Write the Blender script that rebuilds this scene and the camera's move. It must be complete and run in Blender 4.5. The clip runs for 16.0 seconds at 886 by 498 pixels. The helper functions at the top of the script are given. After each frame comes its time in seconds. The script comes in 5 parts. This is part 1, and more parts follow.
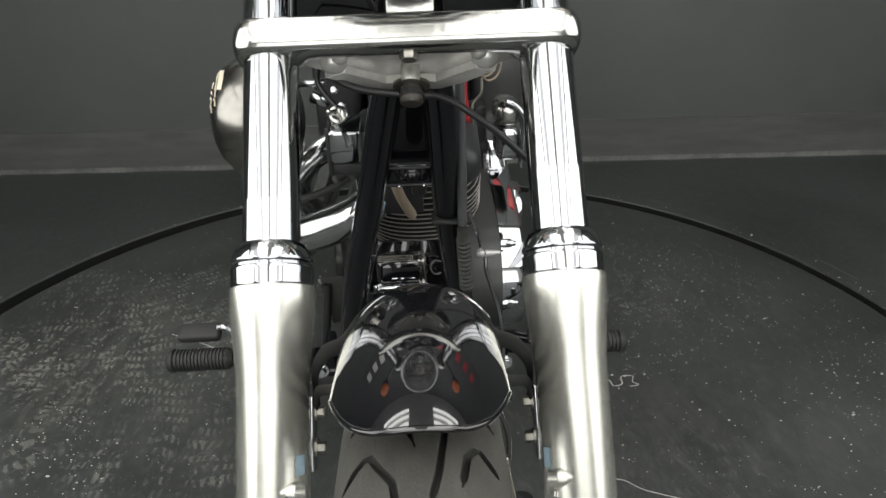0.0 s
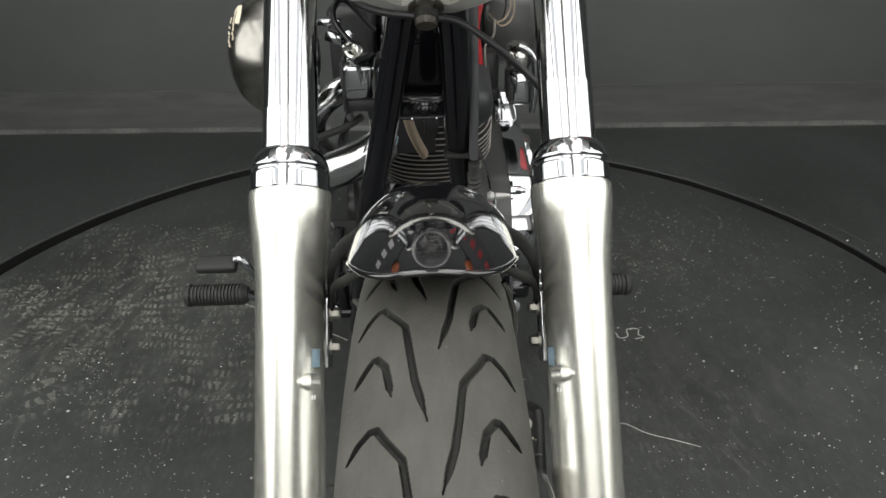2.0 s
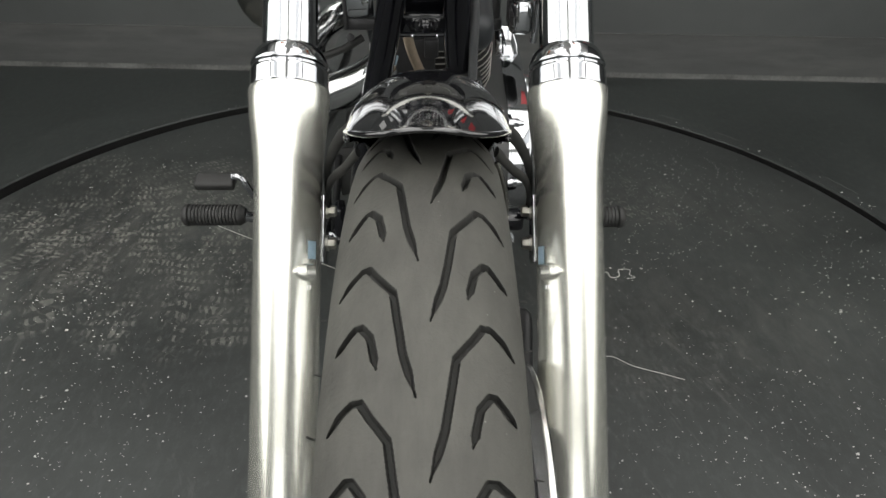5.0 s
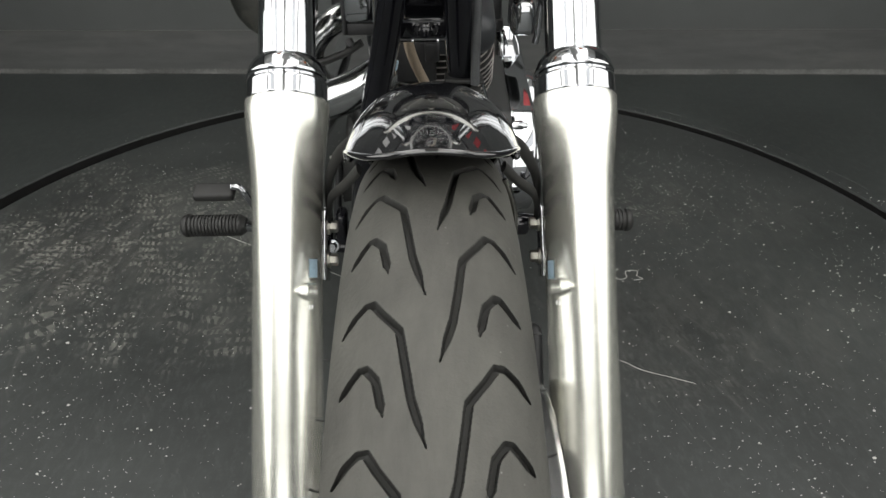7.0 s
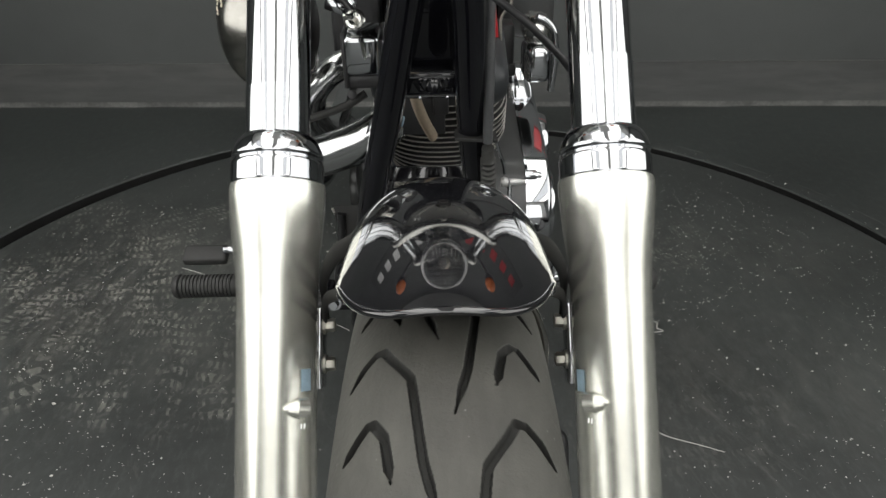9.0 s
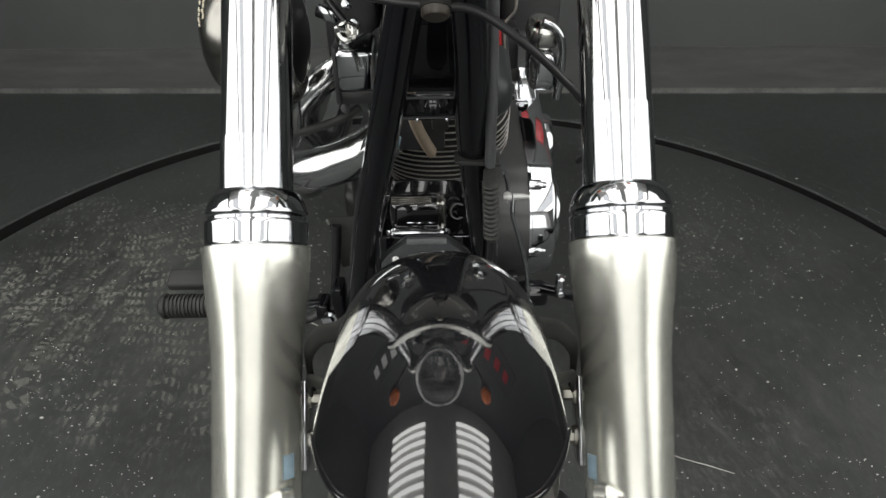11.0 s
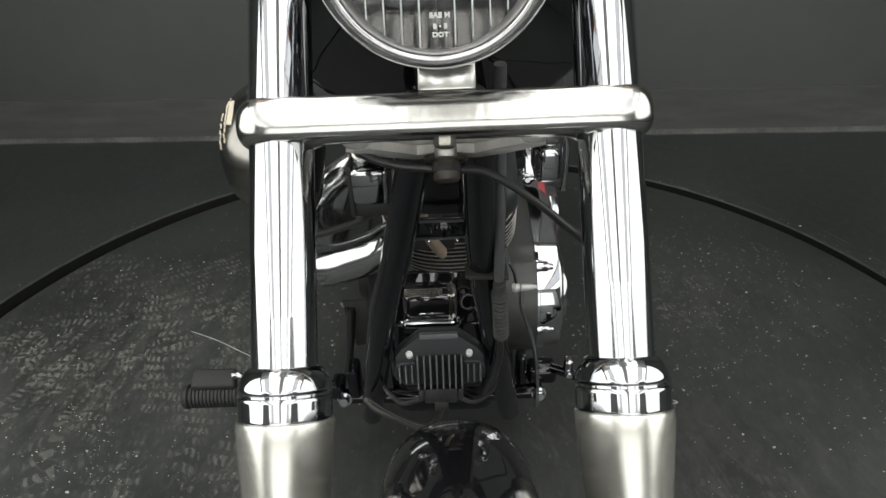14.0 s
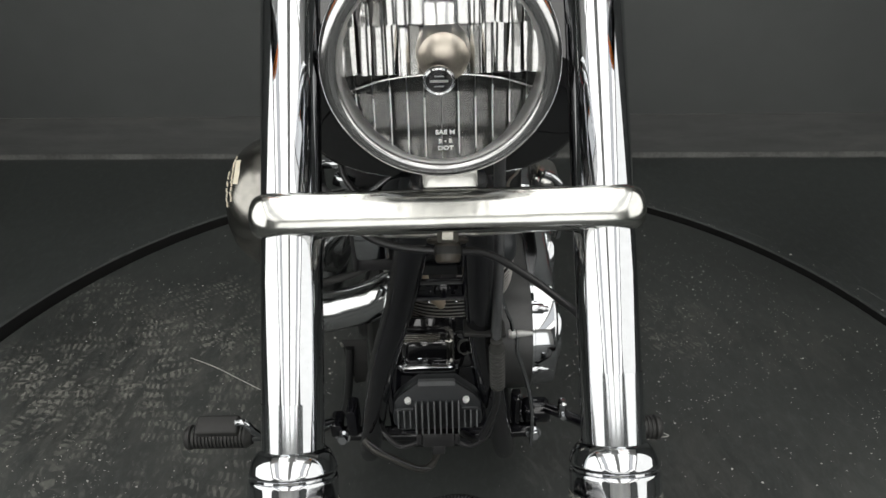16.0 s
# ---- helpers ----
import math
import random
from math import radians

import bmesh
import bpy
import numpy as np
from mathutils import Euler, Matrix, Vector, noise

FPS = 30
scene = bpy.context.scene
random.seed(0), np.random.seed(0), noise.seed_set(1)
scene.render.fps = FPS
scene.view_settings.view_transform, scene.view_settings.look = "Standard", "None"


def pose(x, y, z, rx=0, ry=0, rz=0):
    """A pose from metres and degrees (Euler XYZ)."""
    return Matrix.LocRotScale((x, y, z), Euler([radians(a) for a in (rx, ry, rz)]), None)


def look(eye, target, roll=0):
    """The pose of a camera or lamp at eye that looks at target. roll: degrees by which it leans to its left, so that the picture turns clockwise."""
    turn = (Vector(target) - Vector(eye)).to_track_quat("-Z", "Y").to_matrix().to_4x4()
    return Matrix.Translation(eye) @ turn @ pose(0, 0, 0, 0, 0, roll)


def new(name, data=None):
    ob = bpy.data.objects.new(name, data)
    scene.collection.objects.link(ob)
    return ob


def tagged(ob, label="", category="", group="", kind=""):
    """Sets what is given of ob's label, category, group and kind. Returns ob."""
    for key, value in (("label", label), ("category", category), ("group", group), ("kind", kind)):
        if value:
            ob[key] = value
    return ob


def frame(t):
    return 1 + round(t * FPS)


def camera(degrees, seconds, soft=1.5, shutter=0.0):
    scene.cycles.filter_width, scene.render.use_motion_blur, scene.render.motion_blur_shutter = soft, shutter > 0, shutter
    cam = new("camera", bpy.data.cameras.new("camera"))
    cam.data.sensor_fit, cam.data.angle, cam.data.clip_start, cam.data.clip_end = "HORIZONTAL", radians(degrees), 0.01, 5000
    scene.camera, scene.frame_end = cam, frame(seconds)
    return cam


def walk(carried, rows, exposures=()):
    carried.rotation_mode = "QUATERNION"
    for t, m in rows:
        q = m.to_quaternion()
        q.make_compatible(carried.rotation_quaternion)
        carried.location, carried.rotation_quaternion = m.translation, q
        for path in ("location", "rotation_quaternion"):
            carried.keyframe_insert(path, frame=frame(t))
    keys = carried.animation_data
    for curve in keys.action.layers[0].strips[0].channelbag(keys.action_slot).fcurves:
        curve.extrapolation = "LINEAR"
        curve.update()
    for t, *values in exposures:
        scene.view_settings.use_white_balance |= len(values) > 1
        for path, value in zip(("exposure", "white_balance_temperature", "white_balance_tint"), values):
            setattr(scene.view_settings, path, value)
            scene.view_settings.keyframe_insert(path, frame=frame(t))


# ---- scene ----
cam = camera(66.4, 16.0)
PATH = [
    (0, (0.012, -0.262, 0.959), (0.059, 1.511, 0.035), -1.9),
    (0.5, (0.014, -0.275, 0.949), (0.053, 1.496, 0.019), -1.8),
    (1, (0.01, -0.284, 0.937), (0.04, 1.481, -0.004), -1.5),
    (1.5, (0.01, -0.298, 0.925), (0.032, 1.459, -0.03), -1.5),
    (2, (0.008, -0.312, 0.914), (0.024, 1.434, -0.061), -1.5),
    (2.5, (0.008, -0.326, 0.901), (0.022, 1.408, -0.095), -1.3),
    (3, (0.005, -0.334, 0.89), (0.023, 1.388, -0.127), -0.7),
    (3.5, (0.007, -0.343, 0.881), (0.03, 1.367, -0.155), -0.3),
    (4, (0.007, -0.349, 0.875), (0.034, 1.35, -0.18), 0.3),
    (4.5, (0.009, -0.35, 0.875), (0.034, 1.337, -0.198), 0.5),
    (7, (0.007, -0.324, 0.877), (0.022, 1.356, -0.209), -0.8),
    (7.5, (0.004, -0.296, 0.88), (0.021, 1.389, -0.198), -0.7),
    (8, (0.002, -0.27, 0.883), (0.017, 1.424, -0.18), -0.8),
    (8.5, (0.002, -0.247, 0.886), (0.01, 1.457, -0.161), -1.1),
    (9, (0.004, -0.226, 0.89), (0.002, 1.485, -0.145), -1.2),
    (11.5, (0.008, -0.131, 0.937), (-0.001, 1.533, -0.171), -1.2),
    (12, (0.008, -0.118, 0.96), (-0.002, 1.552, -0.14), -1.0),
    (12.5, (0.011, -0.112, 0.98), (-0.005, 1.563, -0.113), -1.0),
    (13, (0.01, -0.105, 1.001), (-0.014, 1.574, -0.085), -1.8),
    (13.5, (0.011, -0.111, 1.022), (-0.021, 1.572, -0.058), -2.2),
    (14, (0.007, -0.114, 1.038), (-0.023, 1.573, -0.035), -2.5),
    (14.5, (0.006, -0.111, 1.056), (-0.02, 1.579, -0.014), -2.3),
    (15, (0.006, -0.109, 1.072), (-0.017, 1.585, 0.009), -1.7),
    (15.5, (0.004, -0.103, 1.09), (-0.012, 1.591, 0.027), -1.4),
    (16, (0.003, -0.099, 1.11), (-0.01, 1.591, 0.041), -1.7),
]
walk(cam, [(t, look(eye, target, roll)) for t, eye, target, roll in PATH], [(0, 0.46), (4.5, 0.48), (7.5, 0.50), (9, 0.43), (12, 0.36), (14.5, 0.22), (16, 0.10)])

# ---- world and light ----
world = bpy.data.worlds.new("world")
scene.world = world
world.use_nodes = True
world.node_tree.nodes["Background"].inputs[0].default_value = (0.03, 0.032, 0.032, 1)
world.node_tree.nodes["Background"].inputs[1].default_value = 0.4
LIGHT, LIGHT_SIDE = 2.5, 1.75


# ---- materials ----
def material(name, colour, rough=0.5, metal=0.0, coat=0.0, spec=0.5):
    m = bpy.data.materials.new(name)
    m.use_nodes = True
    b = m.node_tree.nodes["Principled BSDF"]
    b.inputs["Base Color"].default_value = (*colour, 1)
    b.inputs["Roughness"].default_value = rough
    b.inputs["Metallic"].default_value = metal
    b.inputs["Coat Weight"].default_value = coat
    b.inputs["Coat Roughness"].default_value = 0.03
    b.inputs["Specular IOR Level"].default_value = spec
    return m


class Nodes:
    """Short hand for building a node tree."""

    def __init__(self, m):
        self.tree = m.node_tree
        self.bsdf = self.tree.nodes["Principled BSDF"]
        self.coord = self.tree.nodes.new("ShaderNodeTexCoord").outputs["Object"]

    def put(self, socket, value):
        if hasattr(value, "is_output"):
            self.tree.links.new(value, socket)
        else:
            socket.default_value = value

    def noise(self, scale, detail=4.0, rough=0.55, vector=None, distortion=0.0):
        n = self.tree.nodes.new("ShaderNodeTexNoise")
        self.put(n.inputs["Vector"], vector or self.coord)
        n.inputs["Scale"].default_value = scale
        n.inputs["Detail"].default_value = detail
        n.inputs["Roughness"].default_value = rough
        n.inputs["Distortion"].default_value = distortion
        return n.outputs["Fac"]

    def voronoi(self, scale, vector=None, feature="F1", rand=1.0):
        n = self.tree.nodes.new("ShaderNodeTexVoronoi")
        n.feature = feature
        self.put(n.inputs["Vector"], vector or self.coord)
        n.inputs["Scale"].default_value = scale
        n.inputs["Randomness"].default_value = rand
        return n.outputs["Distance"]

    def wave(self, scale, vector=None, distortion=0.0, detail_scale=1.0):
        n = self.tree.nodes.new("ShaderNodeTexWave")
        self.put(n.inputs["Vector"], vector or self.coord)
        n.inputs["Scale"].default_value = scale
        n.inputs["Distortion"].default_value = distortion
        n.inputs["Detail Scale"].default_value = detail_scale
        return n.outputs["Fac"]

    def mapped(self, loc=(0, 0, 0), rot=(0, 0, 0), scale=(1, 1, 1)):
        n = self.tree.nodes.new("ShaderNodeMapping")
        n.vector_type = "TEXTURE"
        self.put(n.inputs["Vector"], self.coord)
        n.inputs["Location"].default_value = loc
        n.inputs["Rotation"].default_value = rot
        n.inputs["Scale"].default_value = scale
        return n.outputs["Vector"]

    def ramp(self, fac, low, high, a=(0, 0, 0), b=(1, 1, 1)):
        n = self.tree.nodes.new("ShaderNodeValToRGB")
        self.put(n.inputs["Fac"], fac)
        n.color_ramp.elements[0].position, n.color_ramp.elements[1].position = low, high
        n.color_ramp.elements[0].color, n.color_ramp.elements[1].color = (*a, 1), (*b, 1)
        return n.outputs["Color"]

    def maths(self, op, a, b=0.0):
        n = self.tree.nodes.new("ShaderNodeMath")
        n.operation = op
        self.put(n.inputs[0], a)
        self.put(n.inputs[1], b)
        return n.outputs[0]

    def blob(self, loc, scale):
        """1 in the middle of an ellipse on the ground, 0 outside it."""
        n = self.tree.nodes.new("ShaderNodeTexGradient")
        n.gradient_type = "SPHERICAL"
        self.put(n.inputs["Vector"], self.mapped(loc, (0, 0, 0), scale))
        return n.outputs["Fac"]

    def mix(self, fac, a, b):
        n = self.tree.nodes.new("ShaderNodeMix")
        n.data_type = "RGBA"
        self.put(n.inputs[0], fac)
        self.put(n.inputs[6], a if hasattr(a, "is_output") else (*a, 1))
        self.put(n.inputs[7], b if hasattr(b, "is_output") else (*b, 1))
        return n.outputs[2]

    def colour(self, value):
        self.put(self.bsdf.inputs["Base Color"], value)

    def rough(self, fac, low, high):
        n = self.tree.nodes.new("ShaderNodeMapRange")
        self.put(n.inputs[0], fac)
        n.inputs[3].default_value, n.inputs[4].default_value = low, high
        self.put(self.bsdf.inputs["Roughness"], n.outputs[0])

    def bump(self, height, strength=0.3, distance=0.002):
        n = self.tree.nodes.new("ShaderNodeBump")
        n.inputs["Strength"].default_value = strength
        n.inputs["Distance"].default_value = distance
        self.put(n.inputs["Height"], height)
        self.put(self.bsdf.inputs["Normal"], n.outputs[0])


def worn(name, colour, rough, metal=0.0, coat=0.0, spread=0.2, scale=30.0, bump=0.05, grime=(0.5, 0.8), spec=0.5, wave=0.0):
    """A material with grain and soft stains at two scales."""
    m = material(name, colour, rough, metal, coat, spec)
    k = Nodes(m)
    big, fine = k.noise(scale * 0.3, 3), k.noise(scale * 6, 5)
    both = k.maths("ADD", k.maths("MULTIPLY", big, 0.65), k.maths("MULTIPLY", fine, 0.35))
    lo = tuple(c * (1 - spread) for c in colour)
    hi = tuple(min(1, c * (1 + spread)) for c in colour)
    k.colour(k.ramp(both, 0.35, 0.65, lo, hi))
    k.rough(both, rough * (1 - spread * 0.8), rough * (1 + spread * 0.8))
    if wave:
        k.bump(k.noise(scale * 1.4, 2), wave, 0.006)
    elif bump:
        k.bump(fine, bump, 0.001)
    return m


CHROME = worn("chrome", (0.55, 0.562, 0.58), 0.05, 1.0, spread=0.06, scale=18, bump=0.0)
ALU = worn("polished_aluminium", (0.64, 0.64, 0.605), 0.17, 1.0, spread=0.10, scale=30, wave=0.08)
LOWER = worn("satin_clear_coated_aluminium", (0.70, 0.70, 0.635), 0.26, 0.86, coat=0.5, spread=0.06, scale=12, bump=0.02)
BEZEL = worn("brushed_chrome_ring", (0.60, 0.60, 0.60), 0.20, 1.0, spread=0.12, scale=40, bump=0.02)
CAST = worn("cast_aluminium", (0.46, 0.45, 0.42), 0.38, 1.0, spread=0.25, scale=30, bump=0.25)
BLACK = worn("gloss_black_paint", (0.006, 0.006, 0.007), 0.06, 0.0, coat=1.0, spread=0.3, scale=15, bump=0.0, spec=0.1)
BLACK.node_tree.nodes["Principled BSDF"].inputs["Coat IOR"].default_value = 1.85
FRAME = worn("black_frame_enamel", (0.005, 0.005, 0.007), 0.07, 0.0, coat=1.0, spread=0.3, scale=25, bump=0.0, spec=0.1)
STAY = worn("dull_black_paint", (0.006, 0.006, 0.006), 0.55, spread=0.3, scale=40, bump=0.05, spec=0.2)
SATIN = worn("satin_black_powder_coat", (0.022, 0.022, 0.023), 0.42, spread=0.3, scale=40, bump=0.1)
GREY = worn("dark_grey_casting", (0.032, 0.035, 0.038), 0.45, spread=0.2, scale=60, bump=0.15)
RUBBER = worn("black_rubber", (0.022, 0.022, 0.021), 0.62, spread=0.25, scale=50, bump=0.15)
CABLE = worn("black_cable_sheath", (0.022, 0.022, 0.023), 0.33, spread=0.2, scale=50, bump=0.05)
FIN = worn("black_finned_iron", (0.026, 0.025, 0.024), 0.42, spread=0.3, scale=60, bump=0.15)
FIN_EDGE = worn("machined_fin_edge", (0.70, 0.68, 0.65), 0.5, 1.0, spread=0.2, scale=60, bump=0.0)
SMOKE = worn("smoked_chrome", (0.34, 0.33, 0.305), 0.22, 1.0, spread=0.15, scale=14, bump=0.03)
ZINC = worn("zinc_plated_bolt", (0.36, 0.35, 0.31), 0.38, 1.0, spread=0.2, scale=80, bump=0.05)
STEEL = worn("brake_disc_steel", (0.55, 0.54, 0.52), 0.24, 1.0, spread=0.15, scale=60, bump=0.05)
TAN = worn("tan_hose", (0.26, 0.21, 0.155), 0.6, spread=0.25, scale=50, bump=0.1)
RED = worn("red_plastic", (0.45, 0.015, 0.02), 0.4, spread=0.15, scale=40, bump=0.0)
BLUE = worn("pale_blue_sticker", (0.34, 0.47, 0.56), 0.45, spread=0.2, scale=80, bump=0.0)
WHITE = worn("white_print", (0.93, 0.93, 0.92), 0.5, spread=0.05, scale=60, bump=0.0)
CREAM = worn("cream_print", (0.72, 0.66, 0.52), 0.5, spread=0.1, scale=60, bump=0.0)
AMBER = material("amber_lens", (0.75, 0.16, 0.01), 0.12)
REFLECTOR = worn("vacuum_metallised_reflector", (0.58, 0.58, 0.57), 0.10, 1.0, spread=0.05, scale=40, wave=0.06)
# Lower flutes get a darker colour, standing in for the dark floor they mirror.
LOWREF = worn("dark_reflection_flutes", (0.085, 0.085, 0.082), 0.12, 1.0, spread=0.08, scale=40, bump=0.0)
SHIELD = worn("grey_bulb_shield", (0.52, 0.47, 0.40), 0.3, 1.0, spread=0.2, scale=60, bump=0.0)
BOWL = worn("hazy_reflector_rim", (0.50, 0.50, 0.49), 0.38, 0.9, spread=0.08, scale=40, bump=0.0)
RIDGE = worn("moulded_ridge", (0.93, 0.93, 0.92), 0.40, 0.0, spread=0.05, scale=40, bump=0.0)
FINTIP = worn("grey_regulator_fin", (0.15, 0.155, 0.16), 0.4, spread=0.2, scale=60, bump=0.1)
BAR = worn("satin_dark_grey_bar", (0.085, 0.087, 0.09), 0.35, spread=0.2, scale=50, bump=0.0)
BOOT = worn("dusty_rubber_boot", (0.05, 0.05, 0.047), 0.6, spread=0.2, scale=60, bump=0.1)
SPECK = worn("pale_dust_fleck", (0.50, 0.50, 0.47), 0.8, spread=0.3, scale=60, bump=0.0)
CLIP = worn("brown_stained_steel", (0.045, 0.038, 0.030), 0.32, spread=0.35, scale=60, bump=0.15)
CASE = worn("dark_grey_satin_case", (0.050, 0.051, 0.051), 0.38, coat=0.15, spread=0.15, scale=30, bump=0.04)
SATALU = worn("grey_satin_casting", (0.060, 0.061, 0.060), 0.34, 0.6, spread=0.12, scale=30, bump=0.05)
WEB = worn("bright_cast_aluminium", (0.82, 0.81, 0.77), 0.25, 0.50, spread=0.14, scale=30, bump=0.12)
LENSRIM = worn("moulded_lens_rim", (0.50, 0.50, 0.49), 0.35, 0.3, spread=0.1, scale=60, bump=0.0)
DULL = worn("dull_bare_steel", (0.055, 0.053, 0.048), 0.5, 0.3, spread=0.25, scale=50, bump=0.1)
HEADER = worn("heat_mellowed_chrome", (0.64, 0.65, 0.655), 0.16, 1.0, spread=0.12, scale=14, bump=0.0)
FILM = material("clear_protective_film", (0.62, 0.64, 0.66), 0.12, 1.0)

GLASS = material("clear_glass", (1, 1, 1), 0.0)
GLASS.node_tree.nodes["Principled BSDF"].inputs["Transmission Weight"].default_value = 1.0
GLASS.node_tree.nodes["Principled BSDF"].inputs["IOR"].default_value = 1.3

TYRE = material("tyre_rubber", (0.055, 0.054, 0.048), 0.7)
k = Nodes(TYRE)
dust = k.noise(14, 5, 0.6)
grain = k.noise(420, 3, 0.6)
flecks = k.ramp(k.voronoi(170), 0.0, 0.10, (1, 1, 1), (0, 0, 0))
sparse = k.ramp(k.noise(35, 2), 0.57, 0.64)
streaks = k.noise(38, 5, 0.65, k.mapped(scale=(0.5, 2.0, 2.0)))
base = k.mix(k.ramp(k.maths("ADD", k.maths("MULTIPLY", dust, 0.6), k.maths("MULTIPLY", streaks, 0.4)), 0.38, 0.64), (0.044, 0.043, 0.038), (0.080, 0.079, 0.069))
k.colour(k.mix(k.maths("MULTIPLY", k.maths("MULTIPLY", flecks, sparse), 0.8), base, (0.30, 0.30, 0.28)))
k.rough(dust, 0.6, 0.85)
k.bump(grain, 0.6, 0.0007)

# Darker rubber for the groove faces, standing in for the shade inside them.
GROOVE = worn("shaded_groove_rubber", (0.020, 0.020, 0.018), 0.75, spread=0.3, scale=60, bump=0.2)

WALL = material("dark_grey_wall_paint", (0.075, 0.078, 0.076), 0.6)
k = Nodes(WALL)
soft = k.noise(1.3, 4, 0.5)
k.colour(k.ramp(soft, 0.3, 0.7, (0.053, 0.0575, 0.0565), (0.069, 0.0735, 0.0718)))
k.rough(k.noise(9, 4), 0.5, 0.75)
k.bump(k.noise(160, 4), 0.12, 0.001)

SKIRT = material("dusty_black_wall_base", (0.09, 0.092, 0.09), 0.65)
k = Nodes(SKIRT)
streak = k.noise(3, 5, 0.65, k.mapped(scale=(1.0, 1.0, 0.12)))
smudge = k.noise(7, 5, 0.65, k.mapped(scale=(2.2, 1.0, 0.5)))
k.colour(k.mix(k.ramp(smudge, 0.5, 0.85), k.ramp(streak, 0.35, 0.7, (0.060, 0.062, 0.061), (0.080, 0.082, 0.080)), (0.105, 0.106, 0.102)))
k.rough(smudge, 0.5, 0.8)
k.bump(k.noise(90, 4), 0.15, 0.002)


def rubber_floor(name, base, prints):
    m = material(name, base, 0.6)
    k = Nodes(m)
    cloud, fine = k.noise(2.2, 5, 0.6), k.noise(26, 6, 0.65)
    lo, hi = tuple(c * 0.72 for c in base), tuple(c * 1.5 for c in base)
    c = k.ramp(k.maths("ADD", k.maths("MULTIPLY", cloud, 0.7), k.maths("MULTIPLY", fine, 0.3)), 0.36, 0.66, lo, hi)
    if prints:
        # dried shoe and tyre prints: ribbed dust inside patches
        for (x, y, sx, sy, turn, ribs, strength) in prints:
            area = k.ramp(k.maths("MULTIPLY", k.blob((x, y, 0), (sx, sy, 1)), k.ramp(k.noise(7, 4, 0.6, k.mapped((x, y, 0.3 * ribs))), 0.34, 0.60)), 0.03, 0.22)
            lug = k.maths("MULTIPLY", k.ramp(k.wave(ribs * 0.22, k.mapped((x, y, 0), (0, 0, turn * 0.6)), 9.0, 0.9), 0.40, 0.68), k.ramp(k.wave(ribs * 0.10, k.mapped((x, y, 0), (0, 0, turn * 0.6 + 1.35)), 7.0, 0.9), 0.30, 0.60))
            curl = k.noise(ribs * 0.34, 1, 0.4, k.mapped((x, y, 0.7), (0, 0, turn), (0.8, 1.3, 1.0)), 0.6)
            worm = k.ramp(k.maths("ABSOLUTE", k.maths("SUBTRACT", curl, 0.5)), 0.012, 0.055, (1, 1, 1), (0, 0, 0))
            dash = k.maths("ADD", k.maths("MULTIPLY", lug, 0.75), k.maths("MULTIPLY", worm, 0.28))
            blot = k.ramp(k.noise(15, 4, 0.65, k.mapped(scale=(0.7, 1.6, 1)), 1.0), 0.44, 0.58)
            fac = k.maths("MULTIPLY", k.maths("MULTIPLY", area, k.maths("MULTIPLY", dash, blot)), strength * 0.85)
            c = k.mix(fac, c, (0.26, 0.257, 0.23))
        film = k.ramp(k.noise(4.5, 6, 0.68, distortion=0.5), 0.46, 0.72)
        c = k.mix(k.maths("MULTIPLY", k.maths("MULTIPLY", k.ramp(k.blob((-0.85, 1.15, 0), (0.95, 0.75, 1)), 0.0, 0.5), film), 0.16), c, (0.105, 0.105, 0.095))
        scuff = k.ramp(k.noise(11, 6, 0.7, k.mapped(rot=(0, 0, 0.4), scale=(0.6, 2.4, 1)), 1.2), 0.60, 0.72)
        c = k.mix(k.maths("MULTIPLY", scuff, 0.35), c, (0.12, 0.12, 0.11))
    mott = k.ramp(k.noise(48, 6, 0.72, k.mapped(scale=(0.7, 1.7, 1))), 0.50, 0.72)
    c = k.mix(k.maths("MULTIPLY", mott, 0.60), c, tuple(b * 2.1 for b in base))
    smear = k.ramp(k.noise(6, 6, 0.7, k.mapped(rot=(0, 0, 0.3), scale=(0.6, 2.2, 1)), 1.6), 0.56, 0.74)
    c = k.mix(k.maths("MULTIPLY", smear, 0.30), c, tuple(b * 2.0 for b in base))
    if prints:
        for x, y, sx, sy, strength in ((-0.62, 1.20, 0.42, 0.30, 0.55), (-0.95, 0.95, 0.40, 0.22, 0.45), (-0.45, 0.85, 0.30, 0.20, 0.40), (0.60, 0.75, 0.45, 0.30, 0.30), (0.75, 1.20, 0.35, 0.25, 0.28)):
            cloudy = k.maths("MULTIPLY", k.ramp(k.blob((x, y, 0), (sx, sy, 1)), 0.0, 0.6), k.ramp(k.noise(13, 6, 0.66, k.mapped((x, y, 0), scale=(0.7, 1.6, 1)), 0.8), 0.42, 0.66))
            c = k.mix(k.maths("MULTIPLY", cloudy, strength), c, (0.095, 0.096, 0.088))
    dots = k.ramp(k.voronoi(70), 0.0, 0.13, (1, 1, 1), (0, 0, 0))
    k.colour(k.mix(k.maths("MULTIPLY", k.maths("MULTIPLY", dots, k.ramp(k.noise(17, 2), 0.55, 0.62)), 0.35), c, (0.22, 0.22, 0.2)))
    k.rough(cloud, 0.42, 0.72)
    k.bump(k.noise(240, 4), 0.25, 0.001)
    return m


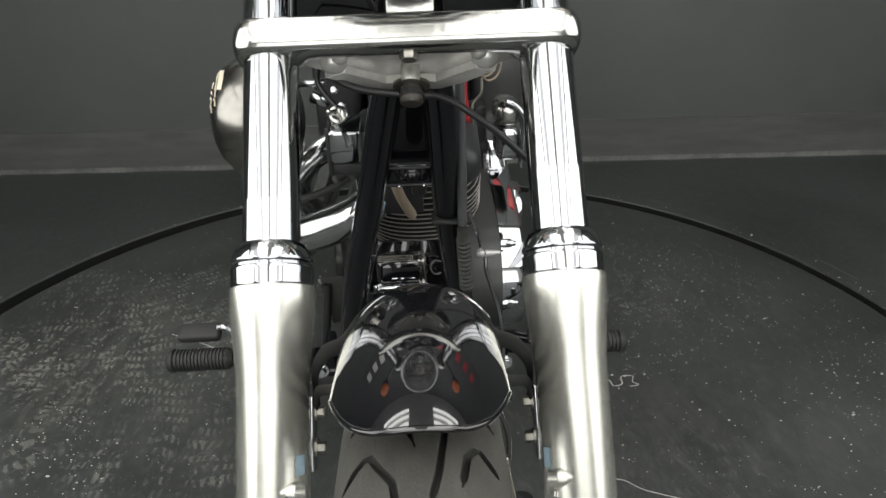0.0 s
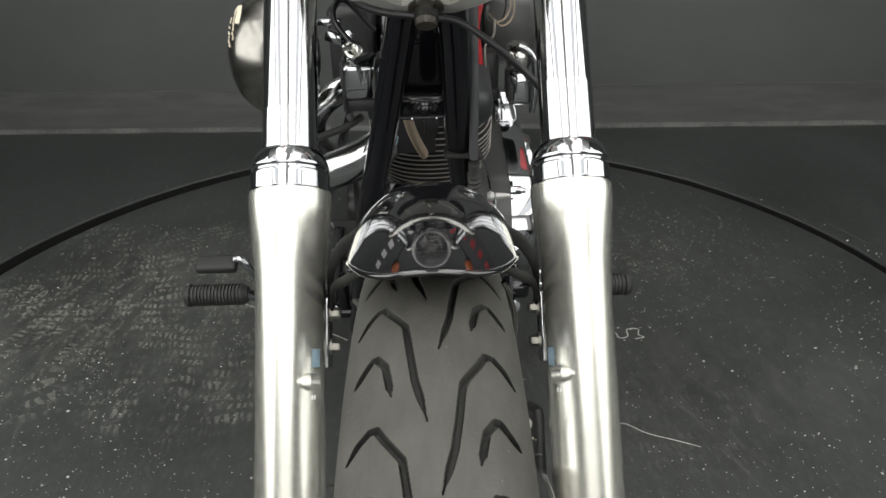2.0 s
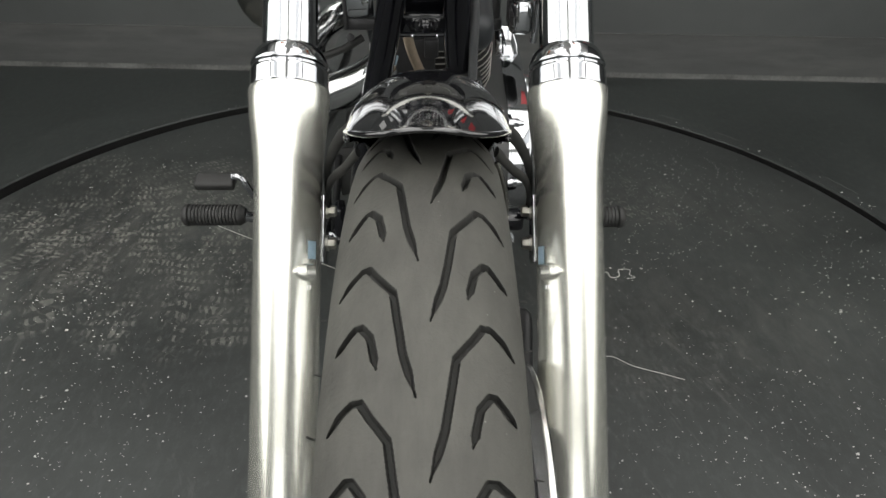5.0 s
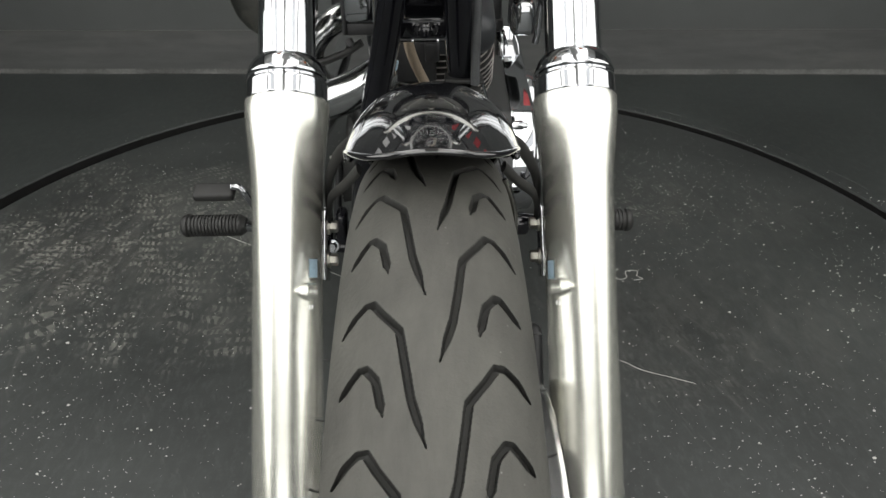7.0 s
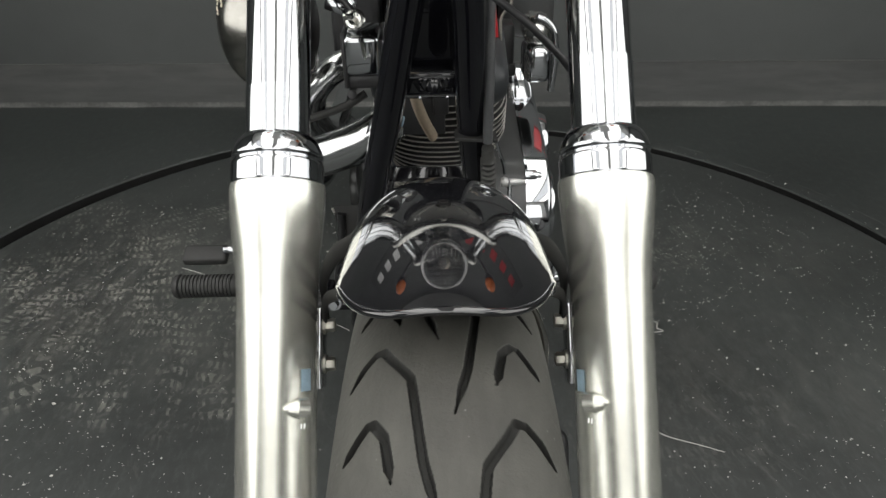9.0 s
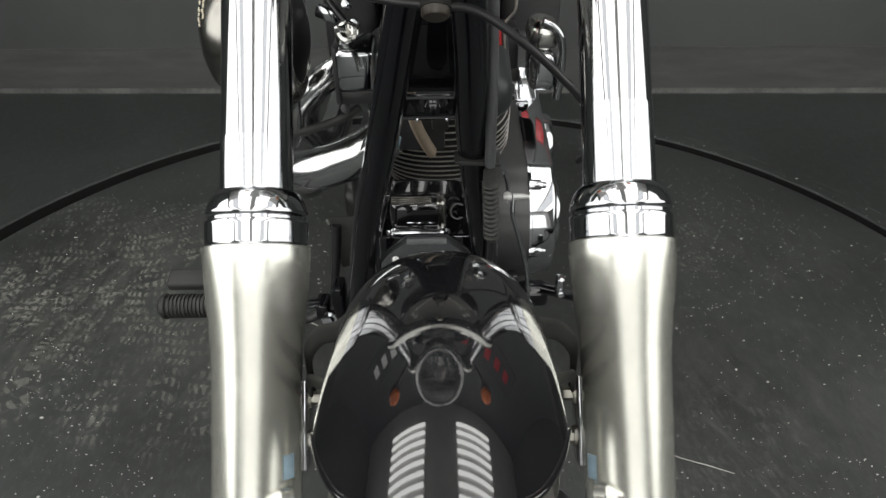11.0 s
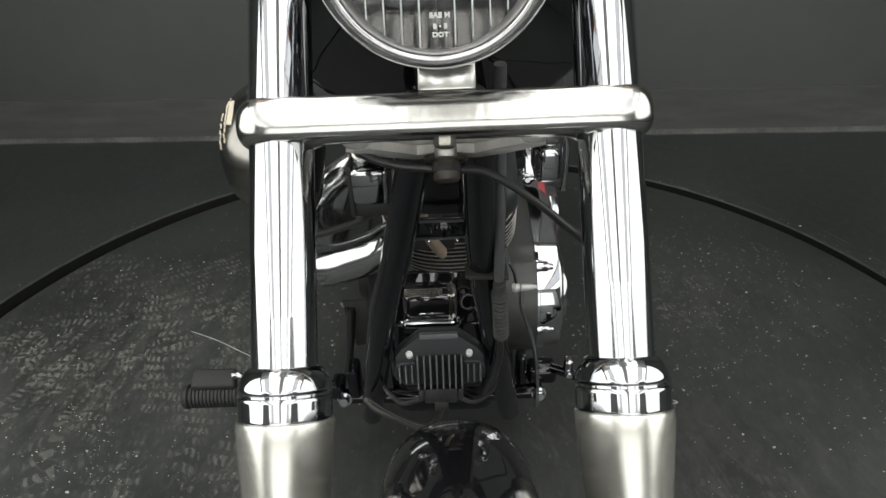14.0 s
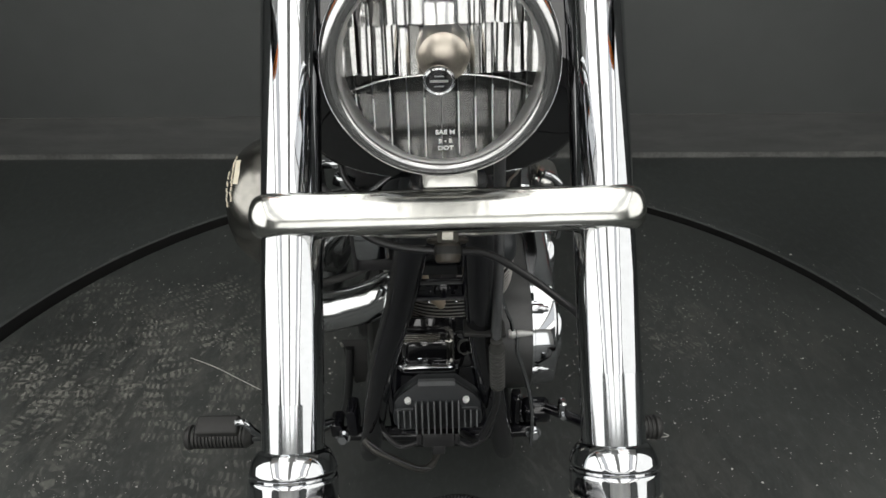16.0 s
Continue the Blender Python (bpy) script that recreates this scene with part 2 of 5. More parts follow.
TABLE = rubber_floor("dusty_black_rubber_turntable", (0.0272, 0.0303, 0.0290), [
    (-0.78, 1.16, 0.42, 0.22, 0.5, 95, 0.85), (-0.60, 1.36, 0.26, 0.20, 1.2, 110, 0.75), (-1.0, 1.05, 0.34, 0.26, 2.2, 80, 0.75),
    (-0.60, 0.97, 0.34, 0.18, 0.25, 100, 0.7), (-0.52, 0.74, 0.24, 0.13, 0.2, 90, 0.6), (0.56, 1.27, 0.15, 0.15, 0.8, 110, 0.55),
    (-0.95, 0.78, 0.26, 0.14, 1.0, 60, 0.6), (-0.98, 1.42, 0.22, 0.14, 0.6, 90, 0.6), (0.42, 0.62, 0.30, 0.14, 0.3, 95, 0.15)])
FLOOR = rubber_floor("black_rubber_floor", (0.0249, 0.0284, 0.0273), [])
PIT = material("gap_shade_black", (0.003, 0.003, 0.003), 0.9)
CEIL = worn("white_ceiling_paint", (0.68, 0.68, 0.66), 0.8, spread=0.15, scale=4, bump=0.05)


def glow(name, colour, strength):
    m = bpy.data.materials.new(name)
    m.use_nodes = True
    n = m.node_tree.nodes
    n.remove(n["Principled BSDF"])
    e = n.new("ShaderNodeEmission")
    e.inputs[0].default_value, e.inputs[1].default_value = (*colour, 1), strength
    m.node_tree.links.new(e.outputs[0], n["Material Output"].inputs[0])
    return m


LED = glow("led_diffuser", (1.0, 0.985, 0.955), LIGHT)
LED_DIM = glow("added_dim_diffuser", (0.985, 0.995, 1.0), 0.95)
TUBE = glow("light_tube", (1.0, 0.995, 0.97), 4.0)
LED_FILL = glow("fill_led_diffuser", (1.0, 0.998, 0.975), 1.7)
LED_SIDE = {-1: glow("side_led_diffuser", (1.0, 0.995, 0.96), LIGHT_SIDE * 1.12), 1: glow("side_led_diffuser", (1.0, 0.995, 0.96), LIGHT_SIDE * 0.9)}


# ---- mesh helpers ----
def part(name, bm, mat, parent=None, label="", angle=40):
    me = bpy.data.meshes.new(name)
    bmesh.ops.recalc_face_normals(bm, faces=bm.faces)
    bm.to_mesh(me)
    bm.free()
    me.materials.append(mat)
    me.shade_smooth()
    me.set_sharp_from_angle(angle=radians(angle))
    ob = new(name, me)
    ob.parent = parent
    return tagged(ob, label=label)


def thing(name, label, category, group="", kind=""):
    return tagged(new(name), label, category, group, kind)


def raw(verts, faces):
    bm = bmesh.new()
    vs = [bm.verts.new(v) for v in verts]
    for f in faces:
        bm.faces.new([vs[i] for i in f])
    return bm


def join(*bms):
    out = bmesh.new()
    for b in bms:
        me = bpy.data.meshes.new("tmp")
        b.to_mesh(me)
        b.free()
        out.from_mesh(me)
        bpy.data.meshes.remove(me)
    return out


def moved(bm, m):
    bmesh.ops.transform(bm, matrix=m, verts=bm.verts)
    return bm


def rbox(sx, sy, sz, bevel=0.002, m=None, seg=2):
    bm = bmesh.new()
    bmesh.ops.create_cube(bm, size=1)
    bmesh.ops.scale(bm, vec=(sx, sy, sz), verts=bm.verts)
    if bevel:
        bmesh.ops.bevel(bm, geom=bm.edges[:], offset=bevel, segments=seg, affect="EDGES", profile=0.5)
    return moved(bm, m) if m else bm


def at(x, y, z, rx=0, ry=0, rz=0):
    return pose(x, y, z, rx, ry, rz)


def lathe(profile, m=None, n=48, a0=0.0, a1=360.0):
    """Turns (r, h) round the local z axis."""
    whole = a1 - a0 >= 360
    cols = n if whole else n + 1
    verts, faces = [], []
    for i in range(cols):
        a = radians(a0 + (a1 - a0) * i / n)
        for r, h in profile:
            verts.append((r * math.cos(a), r * math.sin(a), h))
    p = len(profile)
    for i in range(n):
        j = (i + 1) % cols
        for q in range(p - 1):
            faces.append((i * p + q, j * p + q, j * p + q + 1, i * p + q + 1))
    bm = raw(verts, faces)
    bmesh.ops.remove_doubles(bm, verts=bm.verts, dist=1e-6)
    bmesh.ops.dissolve_degenerate(bm, edges=bm.edges, dist=1e-7)
    return moved(bm, m) if m else bm


def curve_points(points, steps=8):
    """A Catmull-Rom line through the points."""
    pts = [Vector(p) for p in points]
    pts = [2 * pts[0] - pts[1], *pts, 2 * pts[-1] - pts[-2]]
    out = []
    for i in range(1, len(pts) - 2):
        p0, p1, p2, p3 = pts[i - 1:i + 3]
        for s in range(steps):
            t = s / steps
            out.append(0.5 * (2 * p1 + (p2 - p0) * t + (2 * p0 - 5 * p1 + 4 * p2 - p3) * t * t + (3 * p1 - p0 - 3 * p2 + p3) * t ** 3))
    out.append(pts[-2])
    return out


def sweep(points, radius, n=16, steps=8, flat=1.0):
    """A round (or flattened) rod along a smooth line, closed at both ends."""
    line = curve_points(points, steps)
    count = len(line)
    verts, faces = [], []
    up = Vector((0, 0, 1))
    side = None
    for i, p in enumerate(line):
        d = (line[min(i + 1, count - 1)] - line[max(i - 1, 0)]).normalized()
        if side is None:
            side = d.cross(up if abs(d.z) < 0.9 else Vector((1, 0, 0))).normalized()
        side = (side - d * side.dot(d)).normalized()
        other = d.cross(side)
        r = radius(i / (count - 1)) if callable(radius) else radius
        for q in range(n):
            a = 2 * math.pi * q / n
            verts.append(p + side * (r * math.cos(a)) + other * (r * flat * math.sin(a)))
    for i in range(count - 1):
        for q in range(n):
            w = (q + 1) % n
            faces.append((i * n + q, i * n + w, (i + 1) * n + w, (i + 1) * n + q))
    faces.append(tuple(range(n)))
    faces.append(tuple((count - 1) * n + q for q in range(n))[::-1])
    return raw(verts, faces)


def prism(outline, h, bevel=0.0, m=None, seg=2):
    """An outline in the local xy plane, pulled up by h along z."""
    n = len(outline)
    bm = raw([(x, y, 0) for x, y in outline] + [(x, y, h) for x, y in outline],
             [tuple(range(n))[::-1], tuple(range(n, 2 * n))] + [(i, (i + 1) % n, n + (i + 1) % n, n + i) for i in range(n)])
    if bevel:
        flat = [e for e in bm.edges if abs(e.verts[0].co.z - e.verts[1].co.z) < 1e-9]
        bmesh.ops.bevel(bm, geom=flat, offset=bevel, segments=seg, affect="EDGES", profile=0.5)
    return moved(bm, m) if m else bm


def hexbolt(r, h, m):
    return join(lathe([(0, 0), (r, 0), (r, h * 0.8), (r * 0.85, h), (0, h)], m, 6), lathe([(0, -h * 0.25), (r * 1.35, -h * 0.25), (r * 1.35, 0), (0, 0)], m, 20))


def capscrew(r, h, m):
    return lathe([(0, 0), (r, 0), (r, h * 0.85), (r * 0.85, h), (r * 0.5, h), (r * 0.45, h * 0.6), (0, h * 0.6)], m, 18)


def along(p, d):
    """A pose at p whose z axis points along d."""
    return Matrix.Translation(p) @ Vector(d).to_track_quat("Z", "Y").to_matrix().to_4x4()


# ---- the room ----
WALL_Y0, WALL_SLOPE = 2.334, -0.0543


def wall_y(x):
    return WALL_Y0 + WALL_SLOPE * x


def wall_run(name, x0, x1, z0, z1, front, thick, mat, label, category):
    v = []
    for x in (x0, x1):
        for dy in (front, thick):
            for z in (z0, z1):
                v.append((x, wall_y(x) + dy, z))
    bm = raw(v, [(0, 1, 3, 2), (4, 6, 7, 5), (0, 4, 5, 1), (2, 3, 7, 6), (1, 5, 7, 3), (0, 2, 6, 4)])
    return tagged(part(name, bm, mat), label, category, kind="structure")


ROOM_X, ROOM_S, ROOM_H = 2.35, -4.6, 3.0
wall_run("wall_north", -ROOM_X, ROOM_X, -0.05, ROOM_H, 0.0, 0.15, WALL, "dark grey painted booth wall behind the turntable", "wall")
wall_run("baseboard", -ROOM_X, ROOM_X, 0.0, 0.165, -0.008, -0.0002, SKIRT, "dusty dark strip along the foot of the booth wall", "baseboard")
# The south wall is unseen and white only to bounce light back.
for name, sx, sy, x, y in (("wall_south", 2 * ROOM_X, 0.15, 0, ROOM_S - 0.075), ("wall_east", 0.15, 7.6, ROOM_X + 0.075, -1.0), ("wall_west", 0.15, 7.6, -ROOM_X - 0.075, -1.0)):
    tagged(part(name, rbox(sx, sy, ROOM_H + 0.05, 0, at(x, y, ROOM_H / 2 - 0.025)), CEIL if name == "wall_south" else WALL),
           "unseen white end wall, added to bounce fill light" if name == "wall_south" else "plain dark grey painted booth wall", "wall", kind="structure")
tagged(part("ceiling", rbox(2 * ROOM_X + 0.3, 7.6, 0.12, 0, at(0, -1.0, ROOM_H + 0.06)), CEIL), "plain white painted ceiling over the booth", "ceiling", kind="structure")

DUST = worn("pale_dust_on_rubber", (0.084, 0.085, 0.081), 0.8, spread=0.55, scale=14, bump=0.1)
v = []
for x in (-ROOM_X, ROOM_X):
    for dy, z in ((-0.0082, 0.018), (-0.011, 0.008), (-0.016, 0.002), (-0.026, 0.0006), (-0.0082, 0.0006)):
        v.append((x, wall_y(x) + dy, z))
tagged(part("trim", raw(v, [(0, 1, 6, 5), (1, 2, 7, 6), (2, 3, 8, 7)]), DUST), "soft line of pale dust along the foot of the wall", "trim", kind="structure")

wall_run("trim", -ROOM_X, ROOM_X, 0.1652, 0.1700, -0.0105, -0.0002, SKIRT, "narrow top lip of the dark wall base", "trim")

# the turntable lies in a round opening of the floor, with an uneven open gap
TX, TY, TR = -0.029, 0.872, 1.1985
HX, HY, HR = -0.0425, 0.890, 1.2335


def ring_floor():
    n = 192
    verts, faces = [], []
    for i in range(n):
        a = 2 * math.pi * i / n
        c, s = math.cos(a), math.sin(a)
        verts.append((HX + HR * c, HY + HR * s, -0.004))
        verts.append((HX + (HR + 0.004) * c, HY + (HR + 0.004) * s, 0.0))
        reach = min((ROOM_X - HX * (1 if c > 0 else -1)) / max(abs(c), 1e-6), ((2.62 - HY) if s > 0 else (HY + 4.62)) / max(abs(s), 1e-6))
        verts.append((HX + reach * c, HY + reach * s, 0.0))
    for i in range(n):
        j = (i + 1) % n
        for q in range(2):
            faces.append((i * 3 + q, j * 3 + q, j * 3 + q + 1, i * 3 + q + 1))
    return raw(verts, faces)


tagged(part("floor", ring_floor(), FLOOR), "black rubber floor with dust round the turntable", "floor", kind="structure")
# Gap walls and bottom are coloured near-black to stand in for shade.
tagged(part("floor_pit", lathe([(0, -0.09), (HR, -0.09), (HR, -0.0042), (HR + 0.03, -0.0042), (HR + 0.03, -0.12), (0, -0.12)], at(HX, HY, 0), 192), PIT), "bottom of the gap round the turntable, coloured near-black as its shade", "floor", kind="structure")
tagged(part("turntable", lathe([(0, 0), (TR - 0.006, 0), (TR - 0.001, -0.003), (TR, -0.012), (TR, -0.085), (0, -0.085)], at(TX, TY, 0), 192), TABLE),
       "round black rubber turntable with dusty shoe prints", "turntable", kind="structure")

# broad light panels on the ceiling in front of the machine, with dimmer strips between
# The dim strips are added so the fork tubes mirror grey bands.
for x, w, mat in ((-0.70, 1.08, LED), (0.70, 1.08, LED), (-1.51, 0.48, LED_DIM), (1.51, 0.48, LED_DIM), (-2.04, 0.52, LED), (2.04, 0.52, LED)):
    lamp = thing("ceiling_light", "ceiling light panel in a slim frame, from a row with added dim strips", "ceiling light", "ceiling light panels")
    lamp.location = (x, -1.85, ROOM_H)
    part("diffuser", rbox(w - 0.04, 4.6, 0.012, 0.002, at(0, 0, -0.032)), mat, lamp, "glowing white diffuser")
    for sx in (-1, 1):
        part("frame", rbox(0.02, 4.64, 0.040, 0.003, at(sx * (w / 2 - 0.01), 0, -0.020)), CEIL, lamp)
    for sy in (-1, 1):
        part("frame", rbox(w - 0.042, 0.02, 0.045, 0.003, at(0, sy * 2.31, -0.0225)), ALU, lamp)
# tube lights above the machine
for sx in (-1, 1):
    lamp = thing("tube_light", "white ceiling fixture with a row of bare light tubes", "tube light", "tube lights")
    lamp.location = (sx * 0.80, 1.24, ROOM_H)
    part("tray", rbox(0.92, 1.50, 0.025, 0.004, at(0, 0, -0.0127)), CEIL, lamp)
    for i in range(12):
        part("tube", lathe([(0, 0), (0.022, 0), (0.025, 0.01), (0.025, 0.87), (0.022, 0.88), (0, 0.88)], along((-0.44, -0.6875 + 0.125 * i, -0.055), (1, 0, 0)), 16), TUBE, lamp, "glowing white tube")
# upright light panels on the side walls
for sx in (-1, 1):
    lamp = thing("wall_light", "upright white light panel in a slim frame on the side wall", "wall light", "wall light panels")
    lamp.location = (sx * (ROOM_X - 0.001), -0.62, 1.63)
    part("diffuser", rbox(0.012, 3.06, 2.06, 0.002, at(-sx * 0.032, 0, 0.12)), LED_SIDE[sx], lamp, "glowing white diffuser")
    for q in (-1, 1):
        part("frame", rbox(0.040, 0.02, 2.10, 0.003, at(-sx * 0.020, q * 1.54, 0.12)), WHITE, lamp)
        part("frame", rbox(0.040, 3.056, 0.02, 0.003, at(-sx * 0.020, 0, 0.12 + q * 1.04)), WHITE, lamp)

# Unseen fill panel, added to brighten whatever faces this end.
lamp = thing("wall_light", "wide fill light panel added on the unseen end wall", "wall light", "wall light panels")
lamp.location = (0, ROOM_S + 0.001, 1.25)
part("diffuser", rbox(3.96, 0.012, 2.26, 0.002, at(0, 0.032, 0)), LED_FILL, lamp, "glowing white diffuser")
for q in (-1, 1):
    part("frame", rbox(0.02, 0.040, 2.30, 0.003, at(q * 1.99, 0.020, 0)), WHITE, lamp)
    part("frame", rbox(3.956, 0.040, 0.02, 0.003, at(0, 0.020, q * 1.14)), WHITE, lamp)

# the sign high on the wall behind, which the paint mirrors
sign = thing("wall_sign", "row of plain white and red bars high on the dark wall", "sign")
sign.location = (0, WALL_Y0 - 0.003, 1.75)
sign.rotation_euler = (0, 0, math.atan(WALL_SLOPE))
part("board", rbox(3.3, 0.02, 0.62, 0.004, at(0, -0.010, 0)), WALL, sign)
for i in range(6):
    part("bar", rbox(0.13, 0.006, 0.22, 0.01, at(-1.45 + 0.25 * i, -0.0235, 0)), WHITE, sign, "plain white bar")
for i in range(6):
    part("bar", rbox(0.13, 0.006, 0.22, 0.01, at(0.18 + 0.25 * i, -0.0235, 0)), RED, sign, "plain red bar")

# ---- the motorcycle ----
bike = thing("motorcycle", "black cruiser motorcycle with chrome forks standing on the turntable", "motorcycle")
CX = 0.0035          # middle plane of the front end
SINR, COSR = 0.603, 0.798
LEG = 0.1262


def fork_pose(x):
    """Local x across, y to the rear, z up along the fork; origin on the axle line."""
    return Matrix(((1, 0, 0, x), (0, COSR, SINR, 0.006), (0, -SINR, COSR, 0.345), (0, 0, 0, 1)))


def fork_point(x, b, s):
    return fork_pose(0) @ Vector((x, b, s))


for side in (-1, 1):
    m = fork_pose(CX + side * LEG)
    tube = part("fork_tube", lathe([(0, 0.39), (0.0246, 0.39), (0.0246, 0.90), (0.022, 0.905), (0, 0.905)], m, 64), CHROME, bike, "chrome fork tube")
    lower = part("fork_lower", lathe([(0, -0.048), (0.018, -0.048), (0.026, -0.040), (0.0300, -0.022), (0.0298, 0.10), (0.0298, 0.25), (0.0300, 0.305), (0.0308, 0.328),
                                      (0.0328, 0.350), (0.0350, 0.370), (0.0362, 0.386), (0.0364, 0.396), (0.0360, 0.3985), (0.0348, 0.3990), (0, 0.3990)], m, 72), LOWER, bike, "satin aluminium fork slider")
    cap = part("fork_cap", lathe([(0.0250, 0.3985), (0.0346, 0.3990), (0.0351, 0.3998), (0.0351, 0.4012), (0.0351, 0.4136), (0.0351, 0.4150), (0.0345, 0.4162), (0.0331, 0.4168), (0.0331, 0.4185), (0.0344, 0.4196), (0.0349, 0.4215),
                                  (0.0344, 0.4232), (0.0336, 0.4262), (0.0322, 0.4298), (0.0304, 0.4330), (0.0284, 0.4356), (0.0264, 0.4372), (0.0250, 0.4378)], m, 72), CHROME, bike, "stepped chrome fork cap")
    # clear film round the foot of the tube
    a0, a1, top = ((150, 300, 0.474) if side < 0 else (220, 372, 0.492))
    part("film", lathe([(0.02485, 0.4378), (0.02495, 0.4378), (0.02495, top), (0.02485, top)], m, 24, a0, a1), FILM, tube, "clear film strip")
    # boss on the inner front face, sticker over it
    inner = -side
    boss = sweep([m @ Vector((inner * q, b, h)) for q, b, h in ((0.0105, -0.0268, 0.2340), (0.0150, -0.0248, 0.2338), (0.0205, -0.0212, 0.2335), (0.0265, -0.0180, 0.2330))], lambda f: 0.0012 + 0.0064 * min(1.0, f * 1.7) ** 0.8, 18)
    part("boss", boss, LOWER, lower)
    for q in (0.0225, 0.0243):
        part("stamp_bar", rbox(0.0008, 0.0006, 0.0036, 0, m @ at(inner * q, -math.sqrt(0.0301 ** 2 - q * q), 0.2205, 0, 8)), WHITE, lower)
    deg0 = -90 + inner * (57 if side < 0 else 67)
    low = 0.2452 if side < 0 else 0.2405
    st = part("sticker", lathe([(0.0299, low), (0.0303, low), (0.0303, low + 0.0155), (0.0299, low + 0.0155)], m, 10, deg0 - 9, deg0 + 9), BLUE, lower, "small pale blue sticker")
    # bracket plate for the mudguard, inside the leg
    pl = part("bracket_plate", rbox(0.0035, 0.024, 0.062, 0.0012, m @ at(inner * 0.0300, 0.020, 0.2745)), CHROME, bike, "chrome mudguard bracket plate")
    for q, s in enumerate((0.292, 0.262)):
        part("bolt", hexbolt(0.0055, 0.007, m @ at(inner * 0.0335, 0.021, s) @ Matrix.Rotation(radians(90 * inner), 4, "Y")), ZINC, pl)
    # axle boss and nut
    part("axle_nut", hexbolt(0.012, 0.01, along((CX + side * (LEG + 0.030), 0.004, 0.343), (side, 0, 0))), CHROME, bike)

# lower clamp
def clamp_outline(grow=0.0):
    out = []
    R = 0.0325 + grow
    for sx in (1, -1):
        end = []
        for i in range(17):
            a = radians(-90 + 180 * i / 16)
            c, q = math.cos(a), math.sin(a)
            end.append((LEG + R * abs(c) ** 0.72, R * math.copysign(abs(q) ** 0.72, q)))
        side = end + [(0.106, R - 0.006), (0.096, R - 0.020), (0.088, 0.000), (0.030, -0.003)]
        if sx == 1:
            out += side
        else:
            out += [(-x, b) for x, b in reversed(side)]
    return out


fm = fork_pose(CX)
def clamp_bar(height, crown):
    """The clamp's outline stacked with a barrel-shaped side."""
    line = [Vector((x, b, 0)) for x, b in clamp_outline()]
    dense = []
    for p, q in zip(line, line[1:] + line[:1]):
        k = max(1, int((q - p).length / 0.006))
        dense += [p.lerp(q, i / k) for i in range(k)]
    n = len(dense)
    rows, levels = [], 15
    for j in range(levels):
        h = -1 + 2 * j / (levels - 1)
        inset = crown * (1 - math.sqrt(max(0.0, 1 - abs(h) ** 2.3)))
        ring = []
        for i in range(n):
            d = (dense[(i + 1) % n] - dense[i - 1]).normalized()
            ring.append(dense[i] + Vector((-d.y, d.x, 0)) * inset + Vector((0, 0, h * height / 2)))
        rows.append(ring)
    verts = [fm @ (p + Vector((0, 0, 0.6035 + height / 2))) for ring in rows for p in ring]
    faces = [(j * n + i, j * n + (i + 1) % n, (j + 1) * n + (i + 1) % n, (j + 1) * n + i) for j in range(levels - 1) for i in range(n)]
    faces += [tuple(range(n)), tuple((levels - 1) * n + i for i in range(n))]
    return raw(verts, faces)


clamp = part("lower_clamp", clamp_bar(0.034, 0.0090), ALU, bike, "polished aluminium lower fork clamp", angle=55)
under = part("clamp_web", prism([(-0.110, -0.010), (0.110, -0.010), (0.110, 0.026), (0.094, 0.044), (0.054, 0.070), (0.030, 0.085), (-0.030, 0.085), (-0.054, 0.070), (-0.094, 0.044), (-0.110, 0.026)], 0.012, 0.002, fm @ at(0, 0, 0.6185)), WEB, clamp, "cast aluminium web behind the clamp bar")
part("web_rib", prism([(-0.062, 0.036), (-0.056, 0.043), (-0.0250, 0.0665), (-0.017, 0.062), (0.017, 0.062), (0.0250, 0.0665), (0.056, 0.043), (0.062, 0.036), (0.084, 0.046), (0.054, 0.0695), (0.030, 0.0845), (-0.030, 0.0845), (-0.054, 0.0695), (-0.084, 0.046)], 0.0085, 0.0012, fm @ at(0, 0, 0.6098)), WEB, clamp, "bright raised rib")
for sx in (-1, 1):
    part("hole_boss", lathe([(0, 0.0), (0.004, 0.0004), (0.0085, 0.0018), (0.0120, 0.0050), (0.0135, 0.0095)], fm @ at(sx * 0.0735, 0.033, 0.6092), 28), WEB, clamp)
    part("hole_boss", lathe([(0, 0.0), (0.004, 0.0008), (0.0070, 0.0030), (0.0080, 0.0070)], fm @ at(sx * 0.066, 0.020, 0.6118), 24), WEB, clamp)
part("clamp_bolt", hexbolt(0.0085, 0.0075, fm @ at(0, -0.012, 0.6050) @ Matrix.Rotation(radians(180), 4, "X")), ZINC, clamp)
part("steering_stem", lathe([(0, 0), (0.0085, 0), (0.0095, 0.002), (0.0095, 0.022), (0, 0.022)], fm @ at(0, 0.046, 0.602), 32), CAST, clamp)
part("stem_washer", lathe([(0.006, 0.0), (0.0175, 0.0), (0.0190, 0.0012), (0.0190, 0.0036), (0.0175, 0.0048), (0.006, 0.0048)], fm @ at(0, 0.061, 0.6025), 32), CLIP, clamp, "brown stained washer")
part("cable_clip", lathe([(0, 0), (0.0100, 0.0), (0.0118, 0.0025), (0.0118, 0.0190), (0.0105, 0.0210), (0, 0.0210)], fm @ at(0, 0.061, 0.5850), 32), CLIP, clamp, "brown stained steel stem sleeve with cable clip")
part("clip_strap", lathe([(0.0119, 0.0), (0.0130, 0.0), (0.0130, 0.0070), (0.0119, 0.0070)], fm @ at(0, 0.061, 0.5920), 32), RUBBER, clamp, "black rubber strap")
